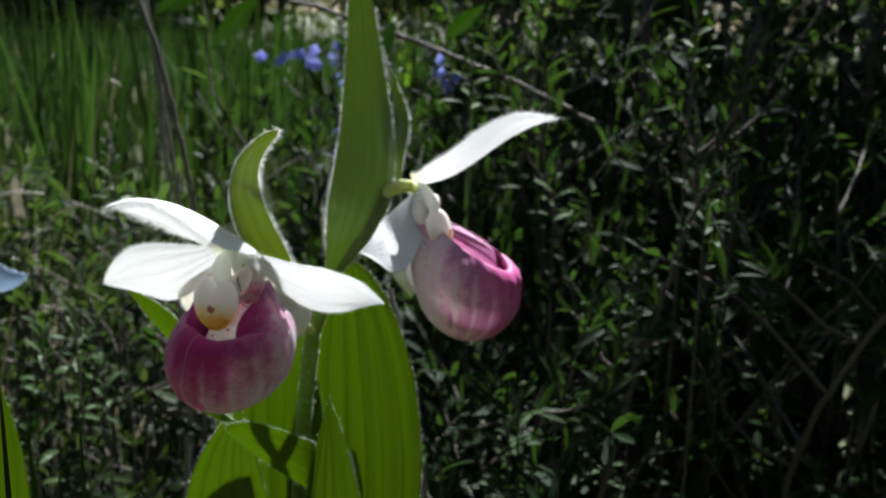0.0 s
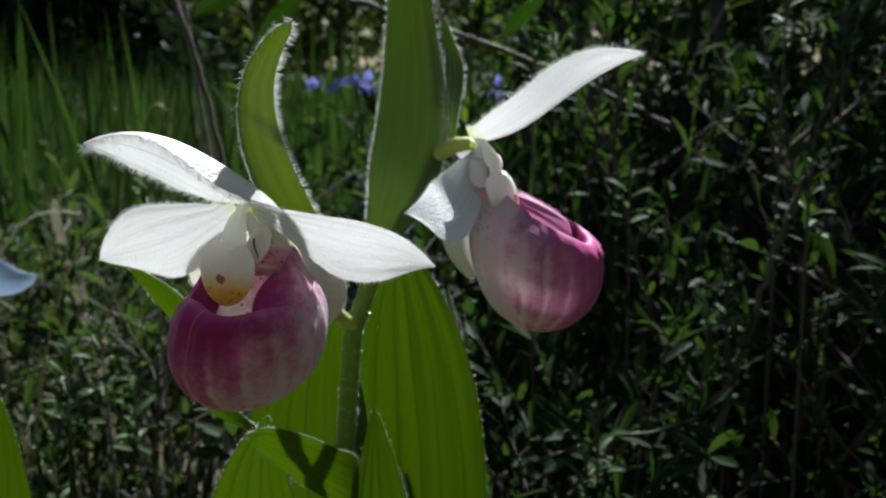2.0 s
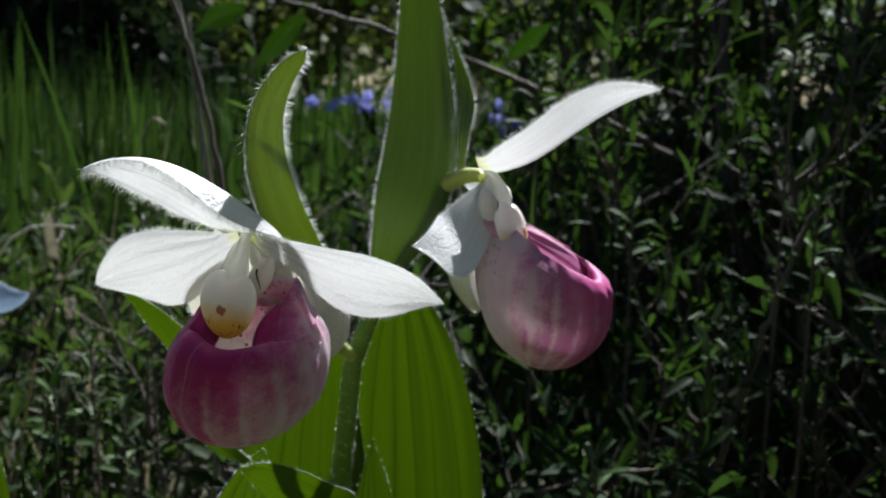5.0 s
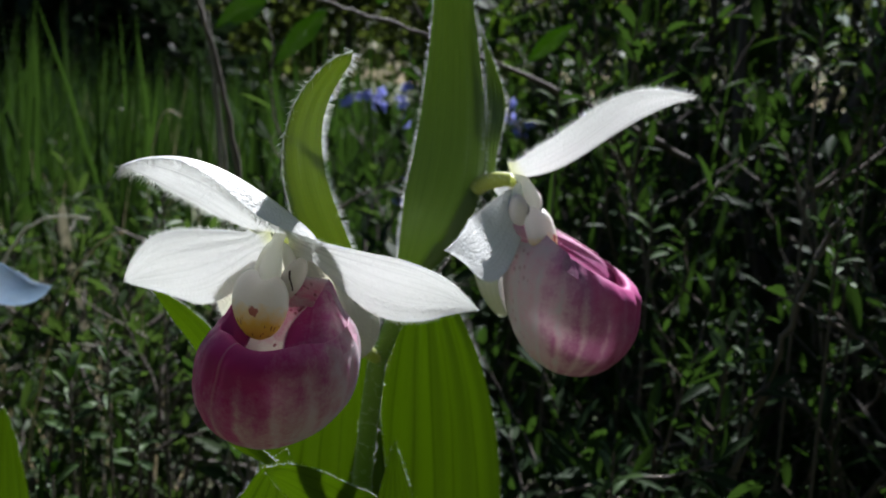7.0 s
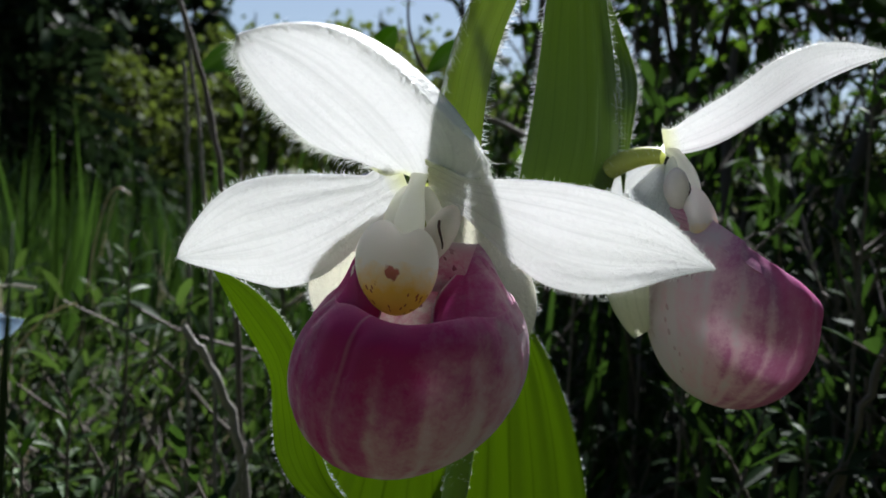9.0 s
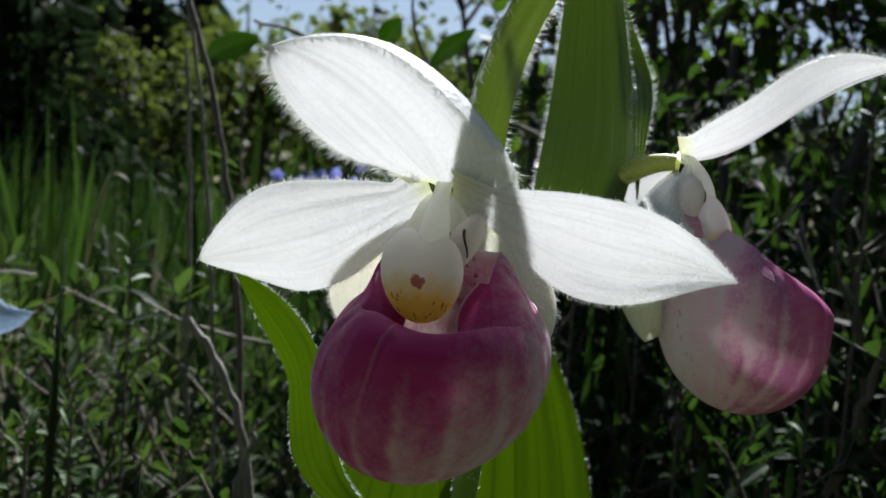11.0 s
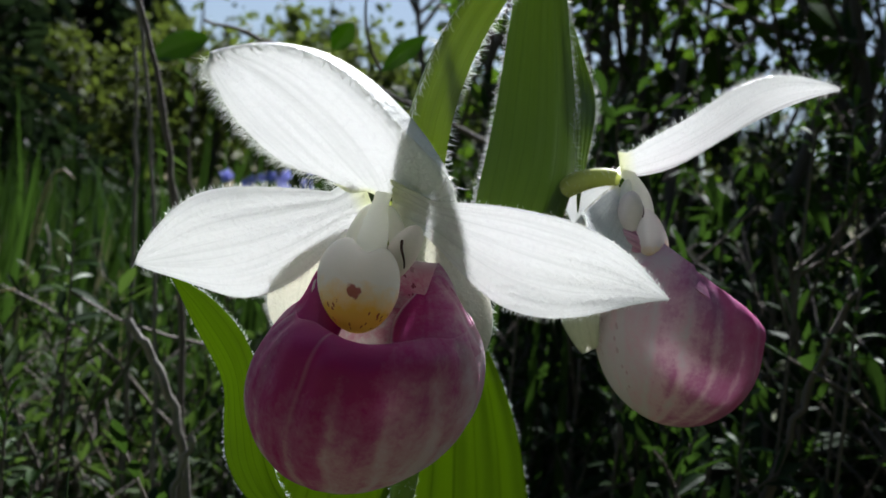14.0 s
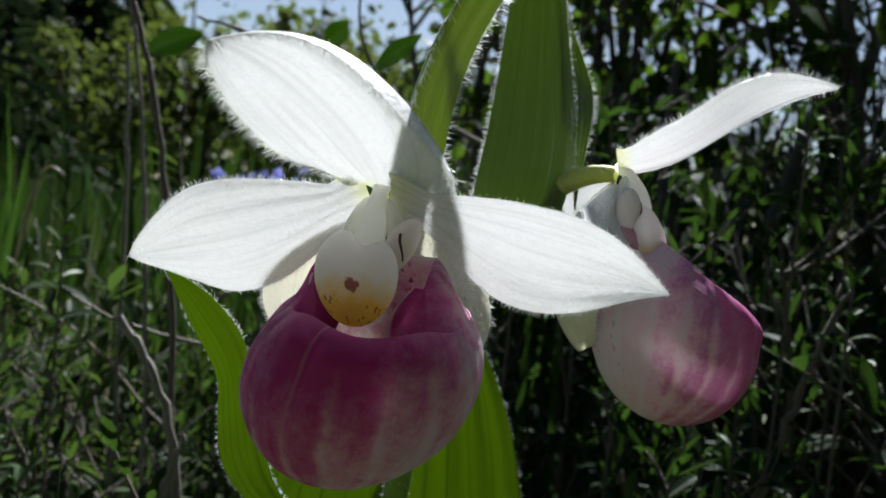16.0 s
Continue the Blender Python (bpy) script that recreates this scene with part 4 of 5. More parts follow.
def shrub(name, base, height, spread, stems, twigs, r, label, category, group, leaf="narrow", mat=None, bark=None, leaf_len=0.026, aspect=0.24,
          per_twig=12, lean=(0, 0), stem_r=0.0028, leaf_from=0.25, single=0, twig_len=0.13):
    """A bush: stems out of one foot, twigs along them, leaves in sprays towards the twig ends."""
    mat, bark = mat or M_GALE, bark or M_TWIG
    top = thing(name, base, label, category, group)
    fine, P, W, N, Ls = [], [], [], [], []
    for s in range(stems):
        a = r.uniform(0, 2 * np.pi)
        way = V3((math.cos(a) * spread + lean[0], math.sin(a) * spread + lean[1], 1.0))
        L = height * r.uniform(0.7, 1.05)
        path = wander(r, V3(base) + V3((math.cos(a), math.sin(a), 0)) * 0.01, way, L, 9, 0.10, 0.03)
        v, f = tube(path, np.linspace(stem_r, stem_r * 0.35, len(path)) * r.uniform(0.8, 1.25), 6)
        part("stem", mesh_from("stem", v, f, bark), top)
        ends = [(path[-4:], 1.0)]
        for q in range(twigs):
            u = r.uniform(leaf_from, 0.98) * (len(path) - 1)
            i = min(int(u), len(path) - 2)
            st = path[i] + (path[i + 1] - path[i]) * (u - i)
            a2 = r.uniform(0, 2 * np.pi)
            tw = wander(r, st, V3((math.cos(a2), math.sin(a2), r.uniform(0.3, 1.2))), twig_len * r.uniform(0.4, 1.1), 5, 0.16, 0.08)
            fine.append(tube(tw, np.linspace(stem_r * 0.42, stem_r * 0.2, len(tw)), 4))
            ends.append((tw, 0.8))
        for tw, _ in ends:
            n = int(per_twig * r.uniform(0.6, 1.3))
            u = np.sqrt(r.uniform(0.05, 1.0, n)) * (len(tw) - 1)
            i = np.minimum(u.astype(int), len(tw) - 2)
            pos = tw[i] + (tw[i + 1] - tw[i]) * (u - i)[:, None]
            tang = unit(tw[i + 1] - tw[i])
            rad = unit(np.cross(tang, r.normal(0, 1, (n, 3))))
            way = unit(rad + tang * (0.35 + 0.9 * (u / (len(tw) - 1)) ** 2)[:, None] + V3((0, 0, 0.15)))
            P.append(pos), W.append(way), N.append(unit(V3((0, 0, 1)) + tang * 0.4 + r.normal(0, 0.35, (n, 3))))
            Ls.append(leaf_len * r.uniform(0.5, 1.15, n))
    if fine:
        v, f = join(fine)
        tagged(part("twig_mass", mesh_from("twig_mass", v, f, bark), top), kind="stuff")
    P, W, N, Ls = (np.concatenate(a) for a in (P, W, N, Ls))
    if single:
        near = np.argsort(P[:, 1])[:single]
        rest = np.setdiff1d(np.arange(len(P)), near)
        tv, tf, tuv, fold = TEMPLATES[leaf]
        tvv = tv.copy()
        tvv[:, 0] *= aspect
        tvv[:, 2] = tvv[:, 2] * 1.2 + fold * np.abs(tvv[:, 0])
        shared = mesh_from("leaf", tvv, tf, mat, tuv)
        for j in near:
            y = unit(W[j])
            z = unit(N[j] - y * np.dot(N[j], y))
            x = np.cross(y, z)
            ob = new("leaf", shared)
            ob.parent = top
            m = Matrix(((x[0], y[0], z[0], P[j][0] - base[0]), (x[1], y[1], z[1], P[j][1] - base[1]), (x[2], y[2], z[2], P[j][2] - base[2]), (0, 0, 0, 1)))
            ob.matrix_local = m @ Matrix.Scale(float(Ls[j]), 4)
        P, W, N, Ls = P[rest], W[rest], N[rest], Ls[rest]
    if len(P):
        v, f, uv = scatter(leaf, P, W, N, Ls, Ls * aspect * r.uniform(0.8, 1.25, len(Ls)), r)
        tagged(part("leaves", mesh_from("leaves", v, f, mat, uv), top), kind="stuff")
    return top


r1 = np.random.default_rng(21)
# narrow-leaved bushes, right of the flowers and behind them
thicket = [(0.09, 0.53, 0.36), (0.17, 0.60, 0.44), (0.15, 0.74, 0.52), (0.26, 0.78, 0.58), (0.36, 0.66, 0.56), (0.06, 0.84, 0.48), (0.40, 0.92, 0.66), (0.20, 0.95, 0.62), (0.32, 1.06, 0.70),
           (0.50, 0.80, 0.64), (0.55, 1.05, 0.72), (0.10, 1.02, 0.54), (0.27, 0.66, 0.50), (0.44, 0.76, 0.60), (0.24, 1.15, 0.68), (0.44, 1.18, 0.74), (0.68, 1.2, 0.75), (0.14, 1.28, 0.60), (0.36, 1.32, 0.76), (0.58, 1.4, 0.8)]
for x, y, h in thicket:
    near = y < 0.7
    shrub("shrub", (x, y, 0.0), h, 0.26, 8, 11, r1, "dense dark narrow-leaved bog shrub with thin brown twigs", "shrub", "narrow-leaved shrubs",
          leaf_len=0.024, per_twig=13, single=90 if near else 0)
# low pale bushes on the left and in the middle
for x, y, h in ((-0.26, 0.80, 0.42), (-0.18, 0.70, 0.33), (-0.34, 0.74, 0.36), (-0.42, 0.92, 0.42), (-0.12, 0.86, 0.40), (-0.05, 0.95, 0.46), (-0.28, 1.02, 0.42), (-0.10, 1.15, 0.50), (-0.22, 0.60, 0.26), (-0.46, 0.78, 0.38)):
    shrub("shrub", (x, y, 0.0), h, 0.28, 7, 8, r1, "low sunlit shrub with pale narrow leaves on dark stems", "shrub", "low pale shrubs",
          leaf_len=0.024, per_twig=12, mat=M_PALE, single=60 if y < 0.72 else 0)
# round-leaved alder bushes behind the thicket
for x, y, h in ((0.52, 1.02, 1.10), (0.62, 1.25, 1.4), (0.20, 1.45, 1.25), (0.95, 1.5, 1.5), (0.48, 1.75, 1.6), (0.05, 1.9, 0.85), (1.2, 2.0, 1.7), (0.30, 1.3, 1.2), (0.80, 1.1, 1.3), (0.55, 2.2, 1.7), (0.28, 2.3, 1.3)):
    shrub("alder_bush", (x, y, 0.0), h, 0.22, 5, 11, r1, "tall alder bush with round dark green leaves", "bush", "alder bushes",
          leaf="round", mat=M_ALDER, bark=M_TRUNK, leaf_len=0.037, aspect=0.72, per_twig=11, stem_r=0.008, leaf_from=0.2, twig_len=0.24)

# taller alders, bare below; crowns lie above the view, added to shade the thicket
r5 = np.random.default_rng(31)
for x, y, h in ((1.05, 2.3, 2.9), (1.45, 2.2, 2.9), (0.80, 1.95, 1.9), (1.15, 1.75, 2.2)):
    shrub("alder_tree", (x, y, 0.0), h, 0.03, 2, 34, r5, "alder tree with dark bare trunks and an unseen leafy crown added for shade", "tree", "alder trees",
          leaf="round", mat=M_ALDER, bark=M_TRUNK, leaf_len=0.065, aspect=0.75, per_twig=14, stem_r=0.022, leaf_from=0.62, twig_len=0.36)

trunk = thing("old_alder", (0.30, 0.86, 0.0), "thick dark leaning stem of an old alder", "tree")
t_ = np.linspace(0, 1, 24)
p_ = bezier([(0.325, 0.86, -0.02), (0.30, 0.86, 0.15), (0.27, 0.86, 0.26), (0.235, 0.88, 0.36)], t_)
v_, f_ = tube(p_, 0.026 - 0.012 * t_ + 0.002 * np.sin(t_ * 21), 14)
part("trunk", mesh_from("trunk", v_, f_, M_TRUNK), trunk)
for ctrl, ra, rb in (([(0.262, 0.862, 0.28), (0.30, 0.87, 0.28), (0.35, 0.89, 0.30), (0.44, 0.92, 0.33)], 0.006, 0.0035), ([(0.24, 0.876, 0.35), (0.25, 0.88, 0.42), (0.27, 0.88, 0.47), (0.30, 0.88, 0.60)], 0.009, 0.004), ([(0.238, 0.878, 0.35), (0.20, 0.88, 0.42), (0.19, 0.90, 0.50), (0.20, 0.92, 0.62)], 0.007, 0.003)):
    stalk("limb", ctrl, ra, rb, trunk, M_TRUNK, 8, 18)


def grass_blades(name, n, region, height, breadth, r, mat, label, category, bend=0.35):
    """region: a function that draws n feet (x, y)."""
    xy = region(r, n)
    n = len(xy)
    rows = 7
    t = np.linspace(0, 1, rows)
    H = height * r.uniform(0.45, 1.15, n)
    a = r.uniform(0, 2 * np.pi, n)
    lean = np.stack([np.cos(a), np.sin(a)], -1) * (r.random(n) ** 1.6 * bend)[:, None]
    wide_dir = np.stack([-np.sin(a + r.normal(0, 0.5, n)), np.cos(a), np.zeros(n)], -1)
    spine = np.zeros((n, rows, 3))
    curve = t[None, :] ** 2 * H[:, None]
    spine[:, :, :2] = xy[:, None, :] + lean[:, None, :] * curve[:, :, None] + r.normal(0, 0.06, (n, 1, 2)) * (t[None, :, None] * H[:, None, None])
    spine[:, :, 2] = t[None, :] * H[:, None] * (1 - 0.35 * (np.linalg.norm(lean, axis=1)[:, None]) * t[None, :]) - 0.01
    w = breadth * r.uniform(0.5, 1.3, n)[:, None] * np.maximum(profile(t, 0.3, 0.4, 0.9), 0.03)[None, :]
    s = V3((-0.5, 0, 0.5))
    fold = np.abs(s) * 0.5
    P = spine[:, :, None, :] + (w[:, :, None] * s[None, None, :])[..., None] * wide_dir[:, None, None, :]
    P[..., 0] += w[:, :, None] * fold * np.cos(a)[:, None, None]
    P[..., 1] += w[:, :, None] * fold * np.sin(a)[:, None, None]
    tf = grid_faces(3, rows)
    F = (np.arange(n)[:, None, None] * rows * 3 + tf[None]).reshape(-1, 4)
    uv = np.tile(np.stack(np.broadcast_arrays((s + 0.5)[None], t[:, None]), -1).reshape(-1, 2), (n, 1))
    ob = new(name, mesh_from(name, P.reshape(-1, 3), F, mat, uv))
    return tagged(ob, label, category, kind="stuff")


def left_meadow(r, n):
    y = r.uniform(1.15, 4.5, n)
    x = r.uniform(-0.75, 0.35, n) * y
    return np.stack([x, y], -1)


def near_left(r, n):
    y = r.uniform(0.8, 1.6, n)
    return np.stack([r.uniform(-0.9, -0.1, n) * y, y], -1)


def under_right(r, n):
    y = r.uniform(0.7, 1.9, n)
    return np.stack([r.uniform(0.0, 0.85, n) * y, y], -1)


def far_meadow(r, n):
    y = 4.2 + 14 * r.random(n) ** 1.5
    return np.stack([r.uniform(-0.75, 0.75, n) * y, y], -1)


def round_about(r, n):
    a, d = r.uniform(0, 2 * np.pi, n), 1.3 + 5.0 * r.random(n) ** 0.6
    x, y = d * np.cos(a), 0.2 + d * np.sin(a)
    return np.stack([x, y], -1)[(y < 0.2) | (np.abs(x) > 0.72 * y)]


r2 = np.random.default_rng(5)
grass_blades("meadow_grass", 2600, left_meadow, 0.56, 0.0130, r2, M_GRASS, "tall green meadow grass standing upright", "grass")
grass_blades("meadow_grass", 900, near_left, 0.36, 0.006, r2, M_GRASS, "green grass between the low shrubs", "grass")
grass_blades("thicket_grass", 350, under_right, 0.55, 0.010, r2, M_GRASS, "broad green blades behind the dark shrubs", "grass", 0.2)
grass_blades("far_grass", 9000, far_meadow, 0.44, 0.014, r2, M_GRASS, "far meadow grass", "grass")
grass_blades("dry_stalks", 170, left_meadow, 0.50, 0.0024, r2, M_STRAW, "dry straw stalks among the grass", "dry grass", 0.5)
grass_blades("dry_stalks", 160, near_left, 0.40, 0.003, r2, M_STRAW, "dry straw among low shrubs", "dry grass", 0.9)
grass_blades("meadow_grass", 9000, round_about, 0.40, 0.010, r2, M_GRASS, "green meadow grass round about", "grass")


def far_tree(base, height, radius, r, conifer, label):
    top = thing("conifer_tree" if conifer else "tree", base, label, "tree", "far trees")
    v, f = tube([V3(base) + V3((0, 0, -0.05)), V3(base) + V3((0.05, 0, height * 0.5)), V3(base) + V3((0, 0, height * 0.97))], [height * 0.02, height * 0.014, height * 0.003], 8)
    part("trunk", mesh_from("trunk", v, f, M_TRUNK), top)
    limbs, P, W = [], [], []
    for q in range(120 if conifer else 46):
        h = r.uniform(0.03, 0.99) if conifer else r.uniform(0.12, 0.95)
        a = r.uniform(0, 2 * np.pi)
        reach = radius * ((1 - h) ** 0.8 + 0.05 if conifer else math.sin(math.pi * (0.18 + 0.75 * h)) ** 0.7) * r.uniform(0.6, 1.15)
        st = V3(base) + V3((0, 0, height * h * (1.0 if conifer else 0.75)))
        path = wander(r, st, V3((math.cos(a), math.sin(a), -0.15 if conifer else 0.7)), reach, 5, 0.15, -0.02 if conifer else 0.03)
        limbs.append(tube(path, np.linspace(height * 0.005, height * 0.0012, 6), 4))
        n = 44 if conifer else 46
        u = r.uniform(0.15, 1, n) * 5
        i = np.minimum(u.astype(int), 4)
        P.append(path[i] + (path[i + 1] - path[i]) * (u - i)[:, None] + r.normal(0, reach * 0.09 + height * 0.008, (n, 3)))
        W.append(unit(r.normal(0, 1, (n, 3)) + V3((math.cos(a), math.sin(a), -0.3))))
    v, f = join(limbs)
    tagged(part("limb_mass", mesh_from("limb_mass", v, f, M_TRUNK), top), kind="stuff")
    P, W = np.concatenate(P), np.concatenate(W)
    L = (height * 0.045 if conifer else height * 0.042) * r.uniform(0.5, 1.3, len(P))
    v, f, uv = scatter("narrow" if conifer else "round", P, W, unit(r.normal(0, 1, P.shape) + V3((0, 0, 1.2))), L, L * (0.4 if conifer else 0.75), r)
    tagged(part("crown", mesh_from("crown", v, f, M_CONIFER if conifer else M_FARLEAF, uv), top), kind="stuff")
    return top


r3 = np.random.default_rng(9)
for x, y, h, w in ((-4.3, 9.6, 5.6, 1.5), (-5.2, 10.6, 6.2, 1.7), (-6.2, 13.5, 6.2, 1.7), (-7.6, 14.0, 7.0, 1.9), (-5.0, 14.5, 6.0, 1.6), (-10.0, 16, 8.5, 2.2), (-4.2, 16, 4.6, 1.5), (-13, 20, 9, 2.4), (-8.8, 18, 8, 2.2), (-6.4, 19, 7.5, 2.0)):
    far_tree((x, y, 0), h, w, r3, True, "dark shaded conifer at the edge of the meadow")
for x, y, h, w in ((-3.6, 11.5, 2.3, 1.5), (-2.2, 12.5, 2.7, 1.6), (-0.6, 12.5, 2.9, 1.7), (1.2, 12.5, 2.5, 1.6), (3.0, 13, 2.2, 1.6), (-3.0, 15, 3.5, 1.9), (-1.2, 16, 3.9, 2.0), (0.8, 16, 3.2, 2.0), (2.6, 17, 2.9, 2.0), (4.8, 14, 2.3, 1.7), (6.6, 15, 2.4, 1.8), (-5.4, 11.0, 1.9, 1.3),
                   (-7.2, 11.5, 1.8, 1.3), (8.6, 16, 2.6, 1.9), (-2.0, 20, 4.0, 2.2), (0.0, 21, 3.6, 2.2)):
    far_tree((x, y, 0), h, w, r3, False, "yellow-green willow bush across the meadow")

# trees and bushes round about, out of view, added to block low skylight
for x, y, h, w in ((-3.5, -4.5, 6.5, 1.9), (-0.8, -5.2, 7.0, 2.0), (2.2, -4.8, 6.5, 1.9), (5.0, -3.6, 7.0, 2.1), (6.2, -0.2, 6.5, 2.0), (-6.2, -2.0, 7.0, 2.1), (0.6, -8.0, 9.0, 2.6), (-3.0, -8.5, 9.5, 2.6), (4.2, -8.0, 9.0, 2.6)):
    far_tree((x, y, 0), h, w, r3, True, "dark conifer added outside the view to hold back skylight")
for x, y, h, w in ((-2.0, -2.2, 2.2, 1.1), (0.4, -2.6, 2.4, 1.2), (2.6, -1.8, 2.4, 1.2), (3.2, 0.8, 2.2, 1.1)):
    far_tree((x, y, 0), h, w, r3, False, "green bush added outside the view to hold back skylight")


# ---- small things ----
def twig_thing(name, ctrl, ra, rb, mat, label, category, knots=0, seed=1):
    c = V3(ctrl[0])
    top = thing(name, (c[0], c[1], 0.0), label, category)
    t = np.linspace(0, 1, 40)
    p = bezier(ctrl, t)
    rad = ra + (rb - ra) * t
    if knots:
        rad = rad * (1 + 0.45 * np.exp(-((((t * knots) % 1) - 0.5) / 0.08) ** 2))
    v, f = tube(p + np.random.default_rng(seed).normal(0, ra * 0.25, p.shape), rad, 8)
    part("stem", mesh_from("stem", v, f, mat), top)
    return top


def hung_leaf(parent, base, tip, sag, facing, width, mat, seed, label=""):
    b, e = V3(base), V3(tip)
    m = (b + e) / 2 + V3((0, 0, sag))
    return blade("leaf", [b, m, m, e], facing, width, parent, mat, peak=0.45, sb=0.6, st=0.7, cup=0.15, fold=0.15, wave=0.0008, depth=0.0003, rows=18, nu=9, seed=seed, label=label)


M_TWIGLEAF = small_leaf_material("birch_leaf", (0.055, 0.11, 0.015), (0.14, 0.25, 0.015), 0.5, 0.15)
# leafy branch above the flower
branch = twig_thing("branch", [(0.14, 0.74, 0.47), (0.04, 0.69, 0.520), (-0.05, 0.67, 0.545), (-0.122, 0.666, 0.559)], 0.0020, 0.0008, M_TWIG, "thin dark branch with a few green leaves", "branch", 5, 3)
hung_leaf(branch, (-0.118, 0.667, 0.550), (-0.146, 0.662, 0.533), 0.003, (-0.2, -0.90, -0.35), 0.014, M_TWIGLEAF, 41, "sunlit yellow-green leaf")
hung_leaf(branch, (-0.084, 0.669, 0.548), (-0.112, 0.662, 0.514), 0.002, (0.3, -0.9, -0.3), 0.013, M_TWIGLEAF, 42, "folded green leaf")
hung_leaf(branch, (-0.056, 0.672, 0.552), (-0.046, 0.660, 0.566), 0.002, (0.1, -0.9, -0.3), 0.012, M_TWIGLEAF, 43)
hung_leaf(branch, (-0.030, 0.675, 0.545), (-0.008, 0.67, 0.566), 0.002, (0.1, -0.9, -0.3), 0.011, M_TWIGLEAF, 44)
hung_leaf(branch, (0.0, 0.68, 0.536), (-0.016, 0.67, 0.512), -0.002, (0.1, -0.9, -0.3), 0.010, M_TWIGLEAF, 45)
hung_leaf(branch, (0.03, 0.69, 0.525), (0.055, 0.68, 0.548), 0.002, (0.1, -0.9, -0.3), 0.011, M_TWIGLEAF, 46)
stalk("side_twig", [(-0.03, 0.672, 0.545), (-0.04, 0.67, 0.558), (-0.045, 0.672, 0.575), (-0.04, 0.675, 0.60)], 0.0010, 0.0006, branch, M_TWIG, 6, 14)

twig_thing("twig", [(-0.07, 0.585, -0.01), (-0.09, 0.585, 0.40), (-0.105, 0.585, 0.51), (-0.150, 0.585, 0.58)], 0.0017, 0.0011, M_TWIG, "knotted dark twig leaning over the meadow", "twig", 9, 5)
twig_thing("twig", [(-0.10, 0.63, -0.01), (-0.105, 0.625, 0.30), (-0.118, 0.62, 0.48), (-0.155, 0.62, 0.60)], 0.0013, 0.0008, M_GREYTWIG, "thin grey dry twig standing in the meadow", "twig", 0, 6)
twig_thing("twig", [(-0.13, 0.72, -0.01), (-0.145, 0.70, 0.30), (-0.150, 0.70, 0.46), (-0.163, 0.70, 0.545)], 0.0017, 0.0010, M_GREYTWIG, "grey dead stem standing in the meadow", "twig", 0, 7)
twig_thing("twig", [(-0.06, 0.512, 0.02), (-0.064, 0.51, 0.37), (-0.080, 0.508, 0.400), (-0.105, 0.508, 0.424)], 0.0022, 0.0014, M_GREYTWIG, "pale dry stick leaning beside the orchid", "twig", 0, 8)
twig_thing("twig", [(-0.095, 0.50, -0.01), (-0.090, 0.50, 0.30), (-0.086, 0.50, 0.365), (-0.076, 0.50, 0.387)], 0.0018, 0.0011, M_GREYTWIG, "pale dry stick leaning beside the orchid", "twig", 0, 9)
twig_thing("twig", [(0.058, 0.46, -0.01), (0.045, 0.46, 0.25), (0.036, 0.46, 0.335), (0.015, 0.46, 0.424)], 0.0021, 0.0010, M_GREYTWIG, "dry grey stem behind the broad leaf", "twig", 6, 10)
twig_thing("twig", [(0.0914, 0.56, -0.01), (0.1291, 0.54, 0.3458), (0.1422, 0.53, 0.3962), (0.1618, 0.522, 0.4656)], 0.0024, 0.0011, M_TWIG, "dark upright twig in the thicket", "twig", 7, 11)
twig_thing("twig", [(0.24, 0.90, 0.20), (0.30, 0.86, 0.252), (0.40, 0.84, 0.262), (0.52, 0.86, 0.30)], 0.0022, 0.0012, M_GREYTWIG, "grey branch lying across the thicket", "twig", 5, 12)
twig_thing("straw", [(-0.3182, 0.68, 0.05), (-0.3082, 0.68, 0.42), (-0.2730, 0.6800, 0.4192), (-0.2267, 0.6800, 0.4168)], 0.0014, 0.0007, M_BLEACHED, "bent pale straw over the low shrubs", "straw", 0, 13)
twig_thing("straw", [(-0.285, 0.91, 0.05), (-0.286, 0.91, 0.47), (-0.275, 0.91, 0.49), (-0.252, 0.91, 0.470)], 0.0011, 0.0006, M_STRAW, "hooked pale straw over the low shrubs", "straw", 0, 14)
twig_thing("straw", [(-0.30, 0.70, 0.05), (-0.27, 0.69, 0.36), (-0.24, 0.69, 0.40), (-0.205, 0.68, 0.41)], 0.0009, 0.0005, M_STRAW, "thin dry straw arching over shrubs", "straw", 0, 15)

withered = thing("withered_blade", (-0.324, 0.98, 0.0), "bleached white withered grass blade among low shrubs", "grass")
blade("blade", [(-0.3243, 0.98, -0.01), (-0.3243, 0.93, 0.25), (-0.3043, 0.800, 0.3685), (-0.2864, 0.770, 0.4131)], (0.2, -1.0, 0.1), 0.008, withered, M_BLEACHED, peak=0.85, sb=3.0, st=0.5, cup=0.3, depth=0.0004, rows=24, nu=7, seed=77)
for x, y, z, lean, wd in ((-0.0559, 0.250, 0.4650, -0.002, 0.0032), (-0.0649, 0.315, 0.4270, -0.002, 0.0045), (-0.128, 0.42, 0.378, 0.006, 0.006), (-0.112, 0.41, 0.365, -0.008, 0.006), (-0.104, 0.40, 0.352, 0.004, 0.005)):
    gb = thing("grass_blade", (x + lean, y + 0.01, 0.0), "single upright green grass blade beside the orchid", "grass", "near grass blades")
    blade("blade", [(x + lean, y + 0.01, -0.01), (x + lean * 1.2, y + 0.01, z * 0.4), (x, y + 0.004, z * 0.75), (x, y, z)], (0.2, -1.0, 0.1), wd, gb, M_GRASS, peak=0.5, sb=0.3, st=0.8, cup=0.2, fold=0.2, depth=0.0003, rows=24, nu=7, seed=int(x * -1000))


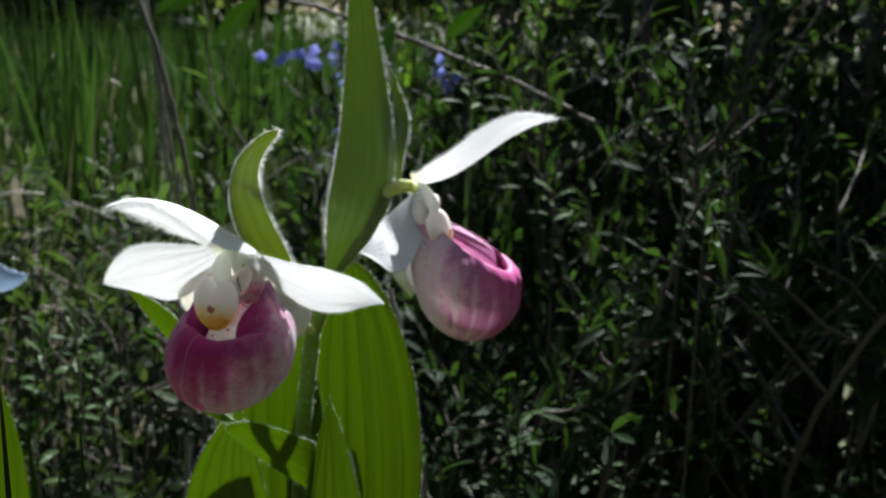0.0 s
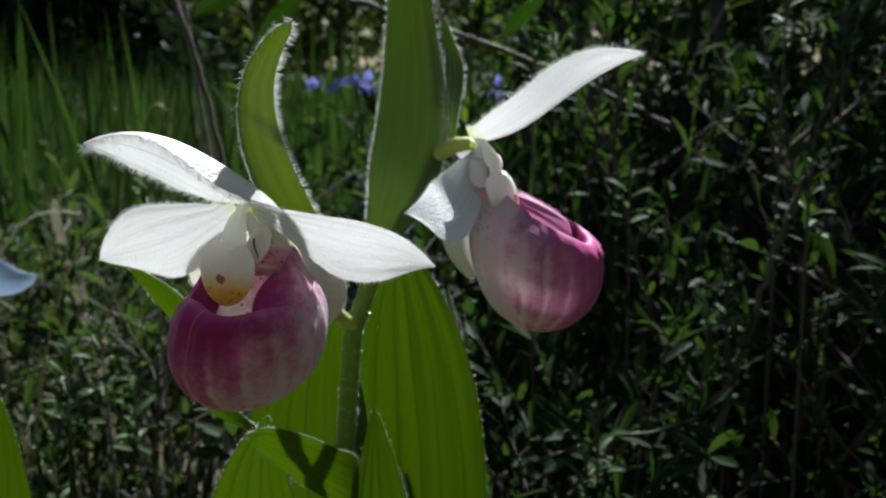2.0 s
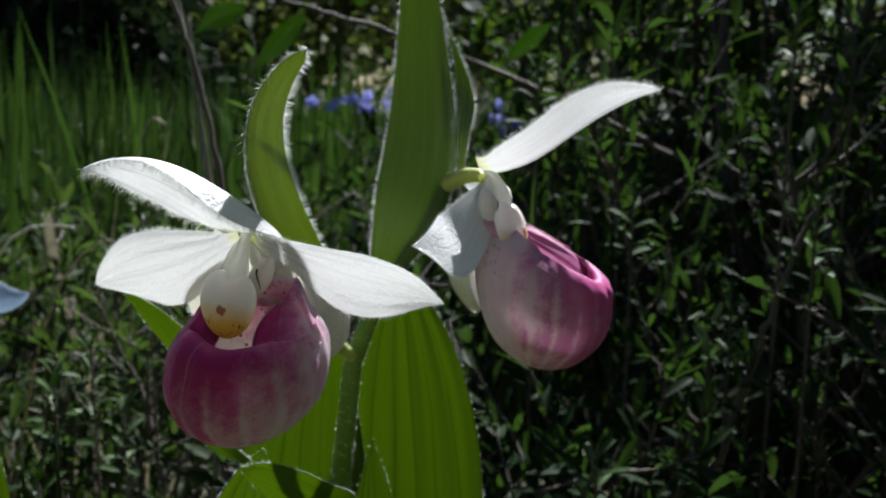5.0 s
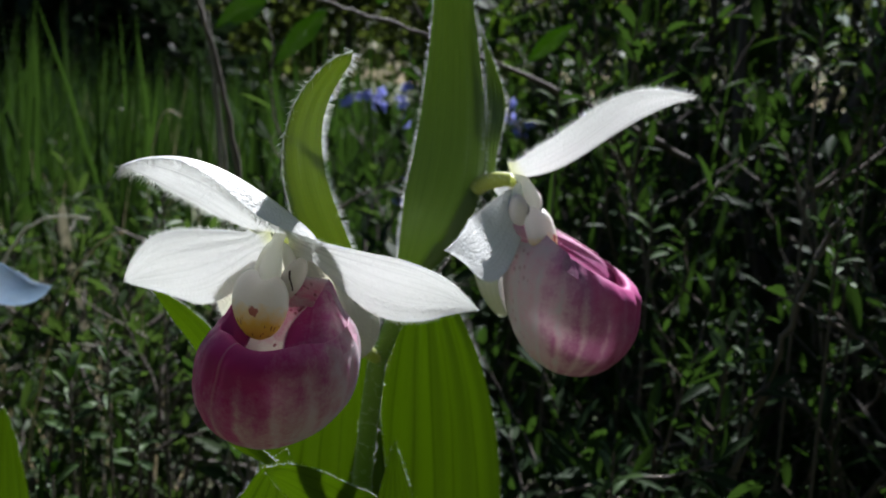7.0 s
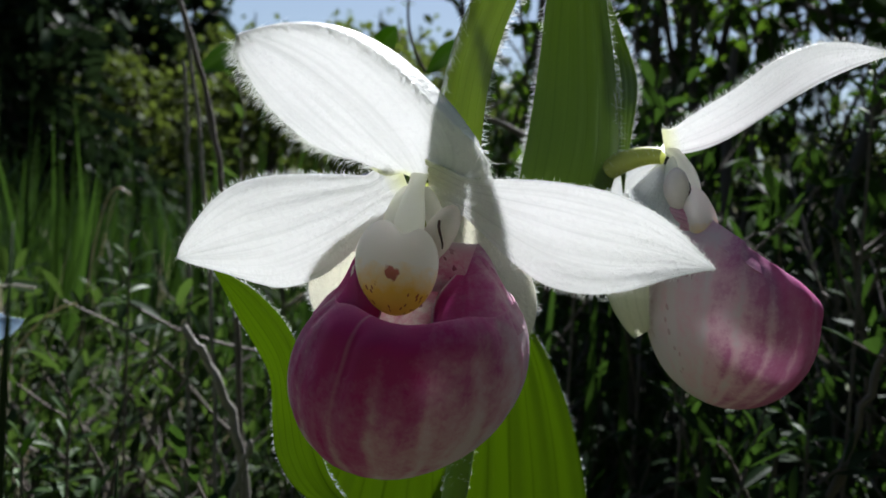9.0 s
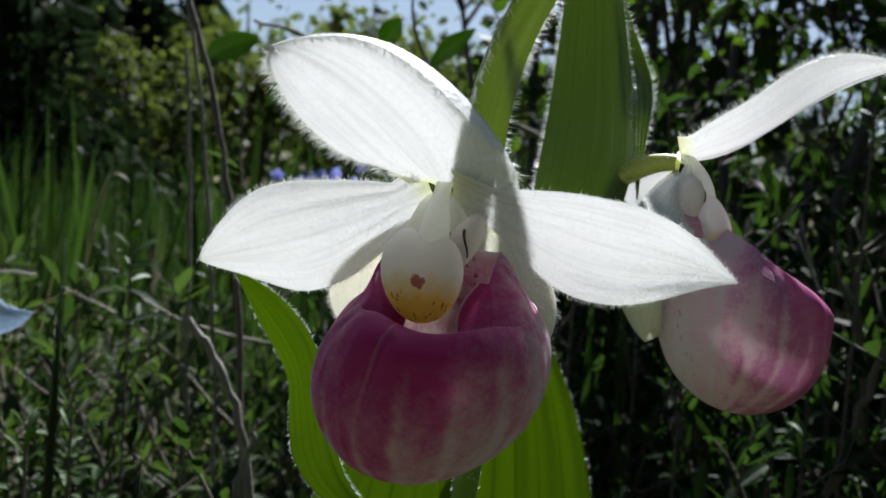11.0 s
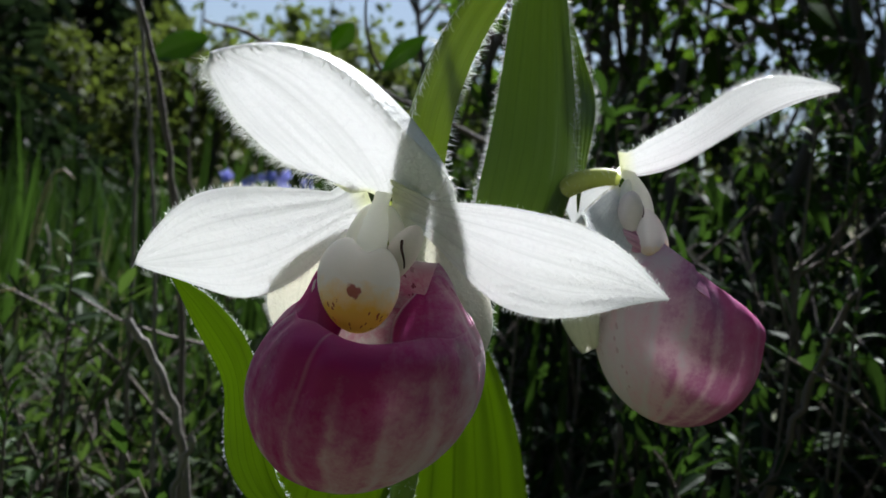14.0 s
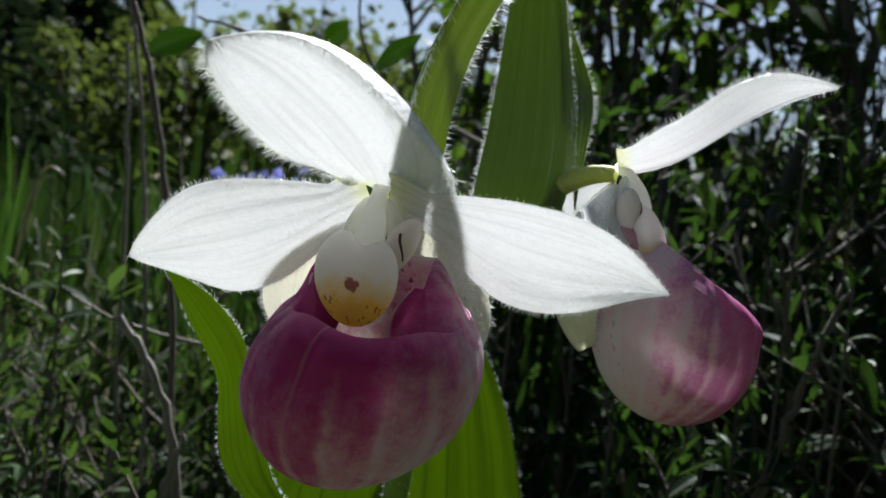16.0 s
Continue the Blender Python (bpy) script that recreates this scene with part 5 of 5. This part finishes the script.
def sprig(tip, r):
    """A young shoot: a thin stem out of the ground with narrow leaves in a loose star round its tip."""
    x, y, z = tip
    top = thing("sprig", (x + 0.01, y + 0.01, 0.0), "upright young shoot with a star of narrow pale green leaves", "shrub", "young shoots")
    stalk("stem", [(x + 0.01, y + 0.01, -0.01), (x + 0.008, y + 0.01, z * 0.5), (x + 0.002, y, z * 0.8), (x, y, z + 0.004)], 0.0011, 0.0006, top, M_TWIG, 6, 18)
    turn = r.uniform(0, 6.28)
    for q in range(13):
        up = q / 12
        a = turn + q * 2.4
        base = V3((x, y, z - 0.030 + 0.032 * up))
        way = unit(V3((math.cos(a), math.sin(a), 0.15 + 1.3 * up ** 2)))
        L = r.uniform(0.012, 0.019) * (1 - 0.25 * up)
        blade("leaf", [base, base + way * L * 0.4 + V3((0, 0, 0.0012)), base + way * L * 0.75 + V3((0, 0, 0.0008)), base + way * L - V3((0, 0, 0.001))], (0.1, -0.25, 1.0), L * 0.27, top, M_SPRIG,
              peak=0.6, sb=0.8, st=0.7, cup=0.2, fold=0.2, depth=0.0002, rows=8, nu=5, seed=q)
    return top


r6 = np.random.default_rng(12)
for tip in ((0.075, 0.485, 0.367), (0.071, 0.485, 0.348), (0.162, 0.520, 0.465), (0.047, 0.620, 0.518), (0.163, 0.580, 0.548), (0.197, 0.600, 0.529), (0.199, 0.620, 0.547), (0.129, 0.550, 0.322), (0.140, 0.560, 0.412), (0.097, 0.600, 0.459), (-0.160, 0.620, 0.448), (-0.147, 0.520, 0.386), (-0.155, 0.500, 0.378), (-0.145, 0.550, 0.347), (-0.153, 0.480, 0.341)):
    sprig(tip, r6)


def blue_flower(x, y, z, r):
    """A slender stem with a spray of small violet-blue blossoms at its top."""
    top = thing("blue_wildflower", (x + 0.02, y, 0.0), "slender wildflower with small violet-blue blossoms", "flower", "blue wildflowers")
    stalk("stem", [(x + 0.02, y, -0.01), (x + 0.01, y, z * 0.5), (x, y, z * 0.85), (x, y, z + 0.012)], 0.0013, 0.0007, top, M_STEM, 6, 18)
    for q in range(int(r.integers(3, 6))):
        c = V3((x, y, z)) + r.normal(0, 0.010, 3) * V3((1, 1, 1.1))
        vs, fs, us, off = [], [], [], 0
        face = unit(V3((r.normal(0, 0.5), -1, r.normal(0.3, 0.3))))
        a = unit(np.cross(face, V3((0, 0, 1))))
        b = np.cross(a, face)
        P = np.repeat(c[None], 5, 0)
        ang = np.arange(5) * 1.2566 + r.uniform(0, 1)
        W = np.cos(ang)[:, None] * a + np.sin(ang)[:, None] * b + face * 0.35
        L = 0.0072 * r.uniform(0.8, 1.2, 5)
        v, f, uv = scatter("round", P, W, np.repeat(face[None], 5, 0), L, L * 0.8, r)
        part("blossom", mesh_from("blossom", v, f, M_BLUE, uv), top, "violet-blue blossom")
    return top


r4 = np.random.default_rng(3)
for x, z in ((-0.1287, 0.4938), (-0.1645, 0.483), (-0.097, 0.487), (-0.0887, 0.4005), (0.0317, 0.465), (0.020, 0.485)):
    blue_flower(x, 1.15, z, r4)
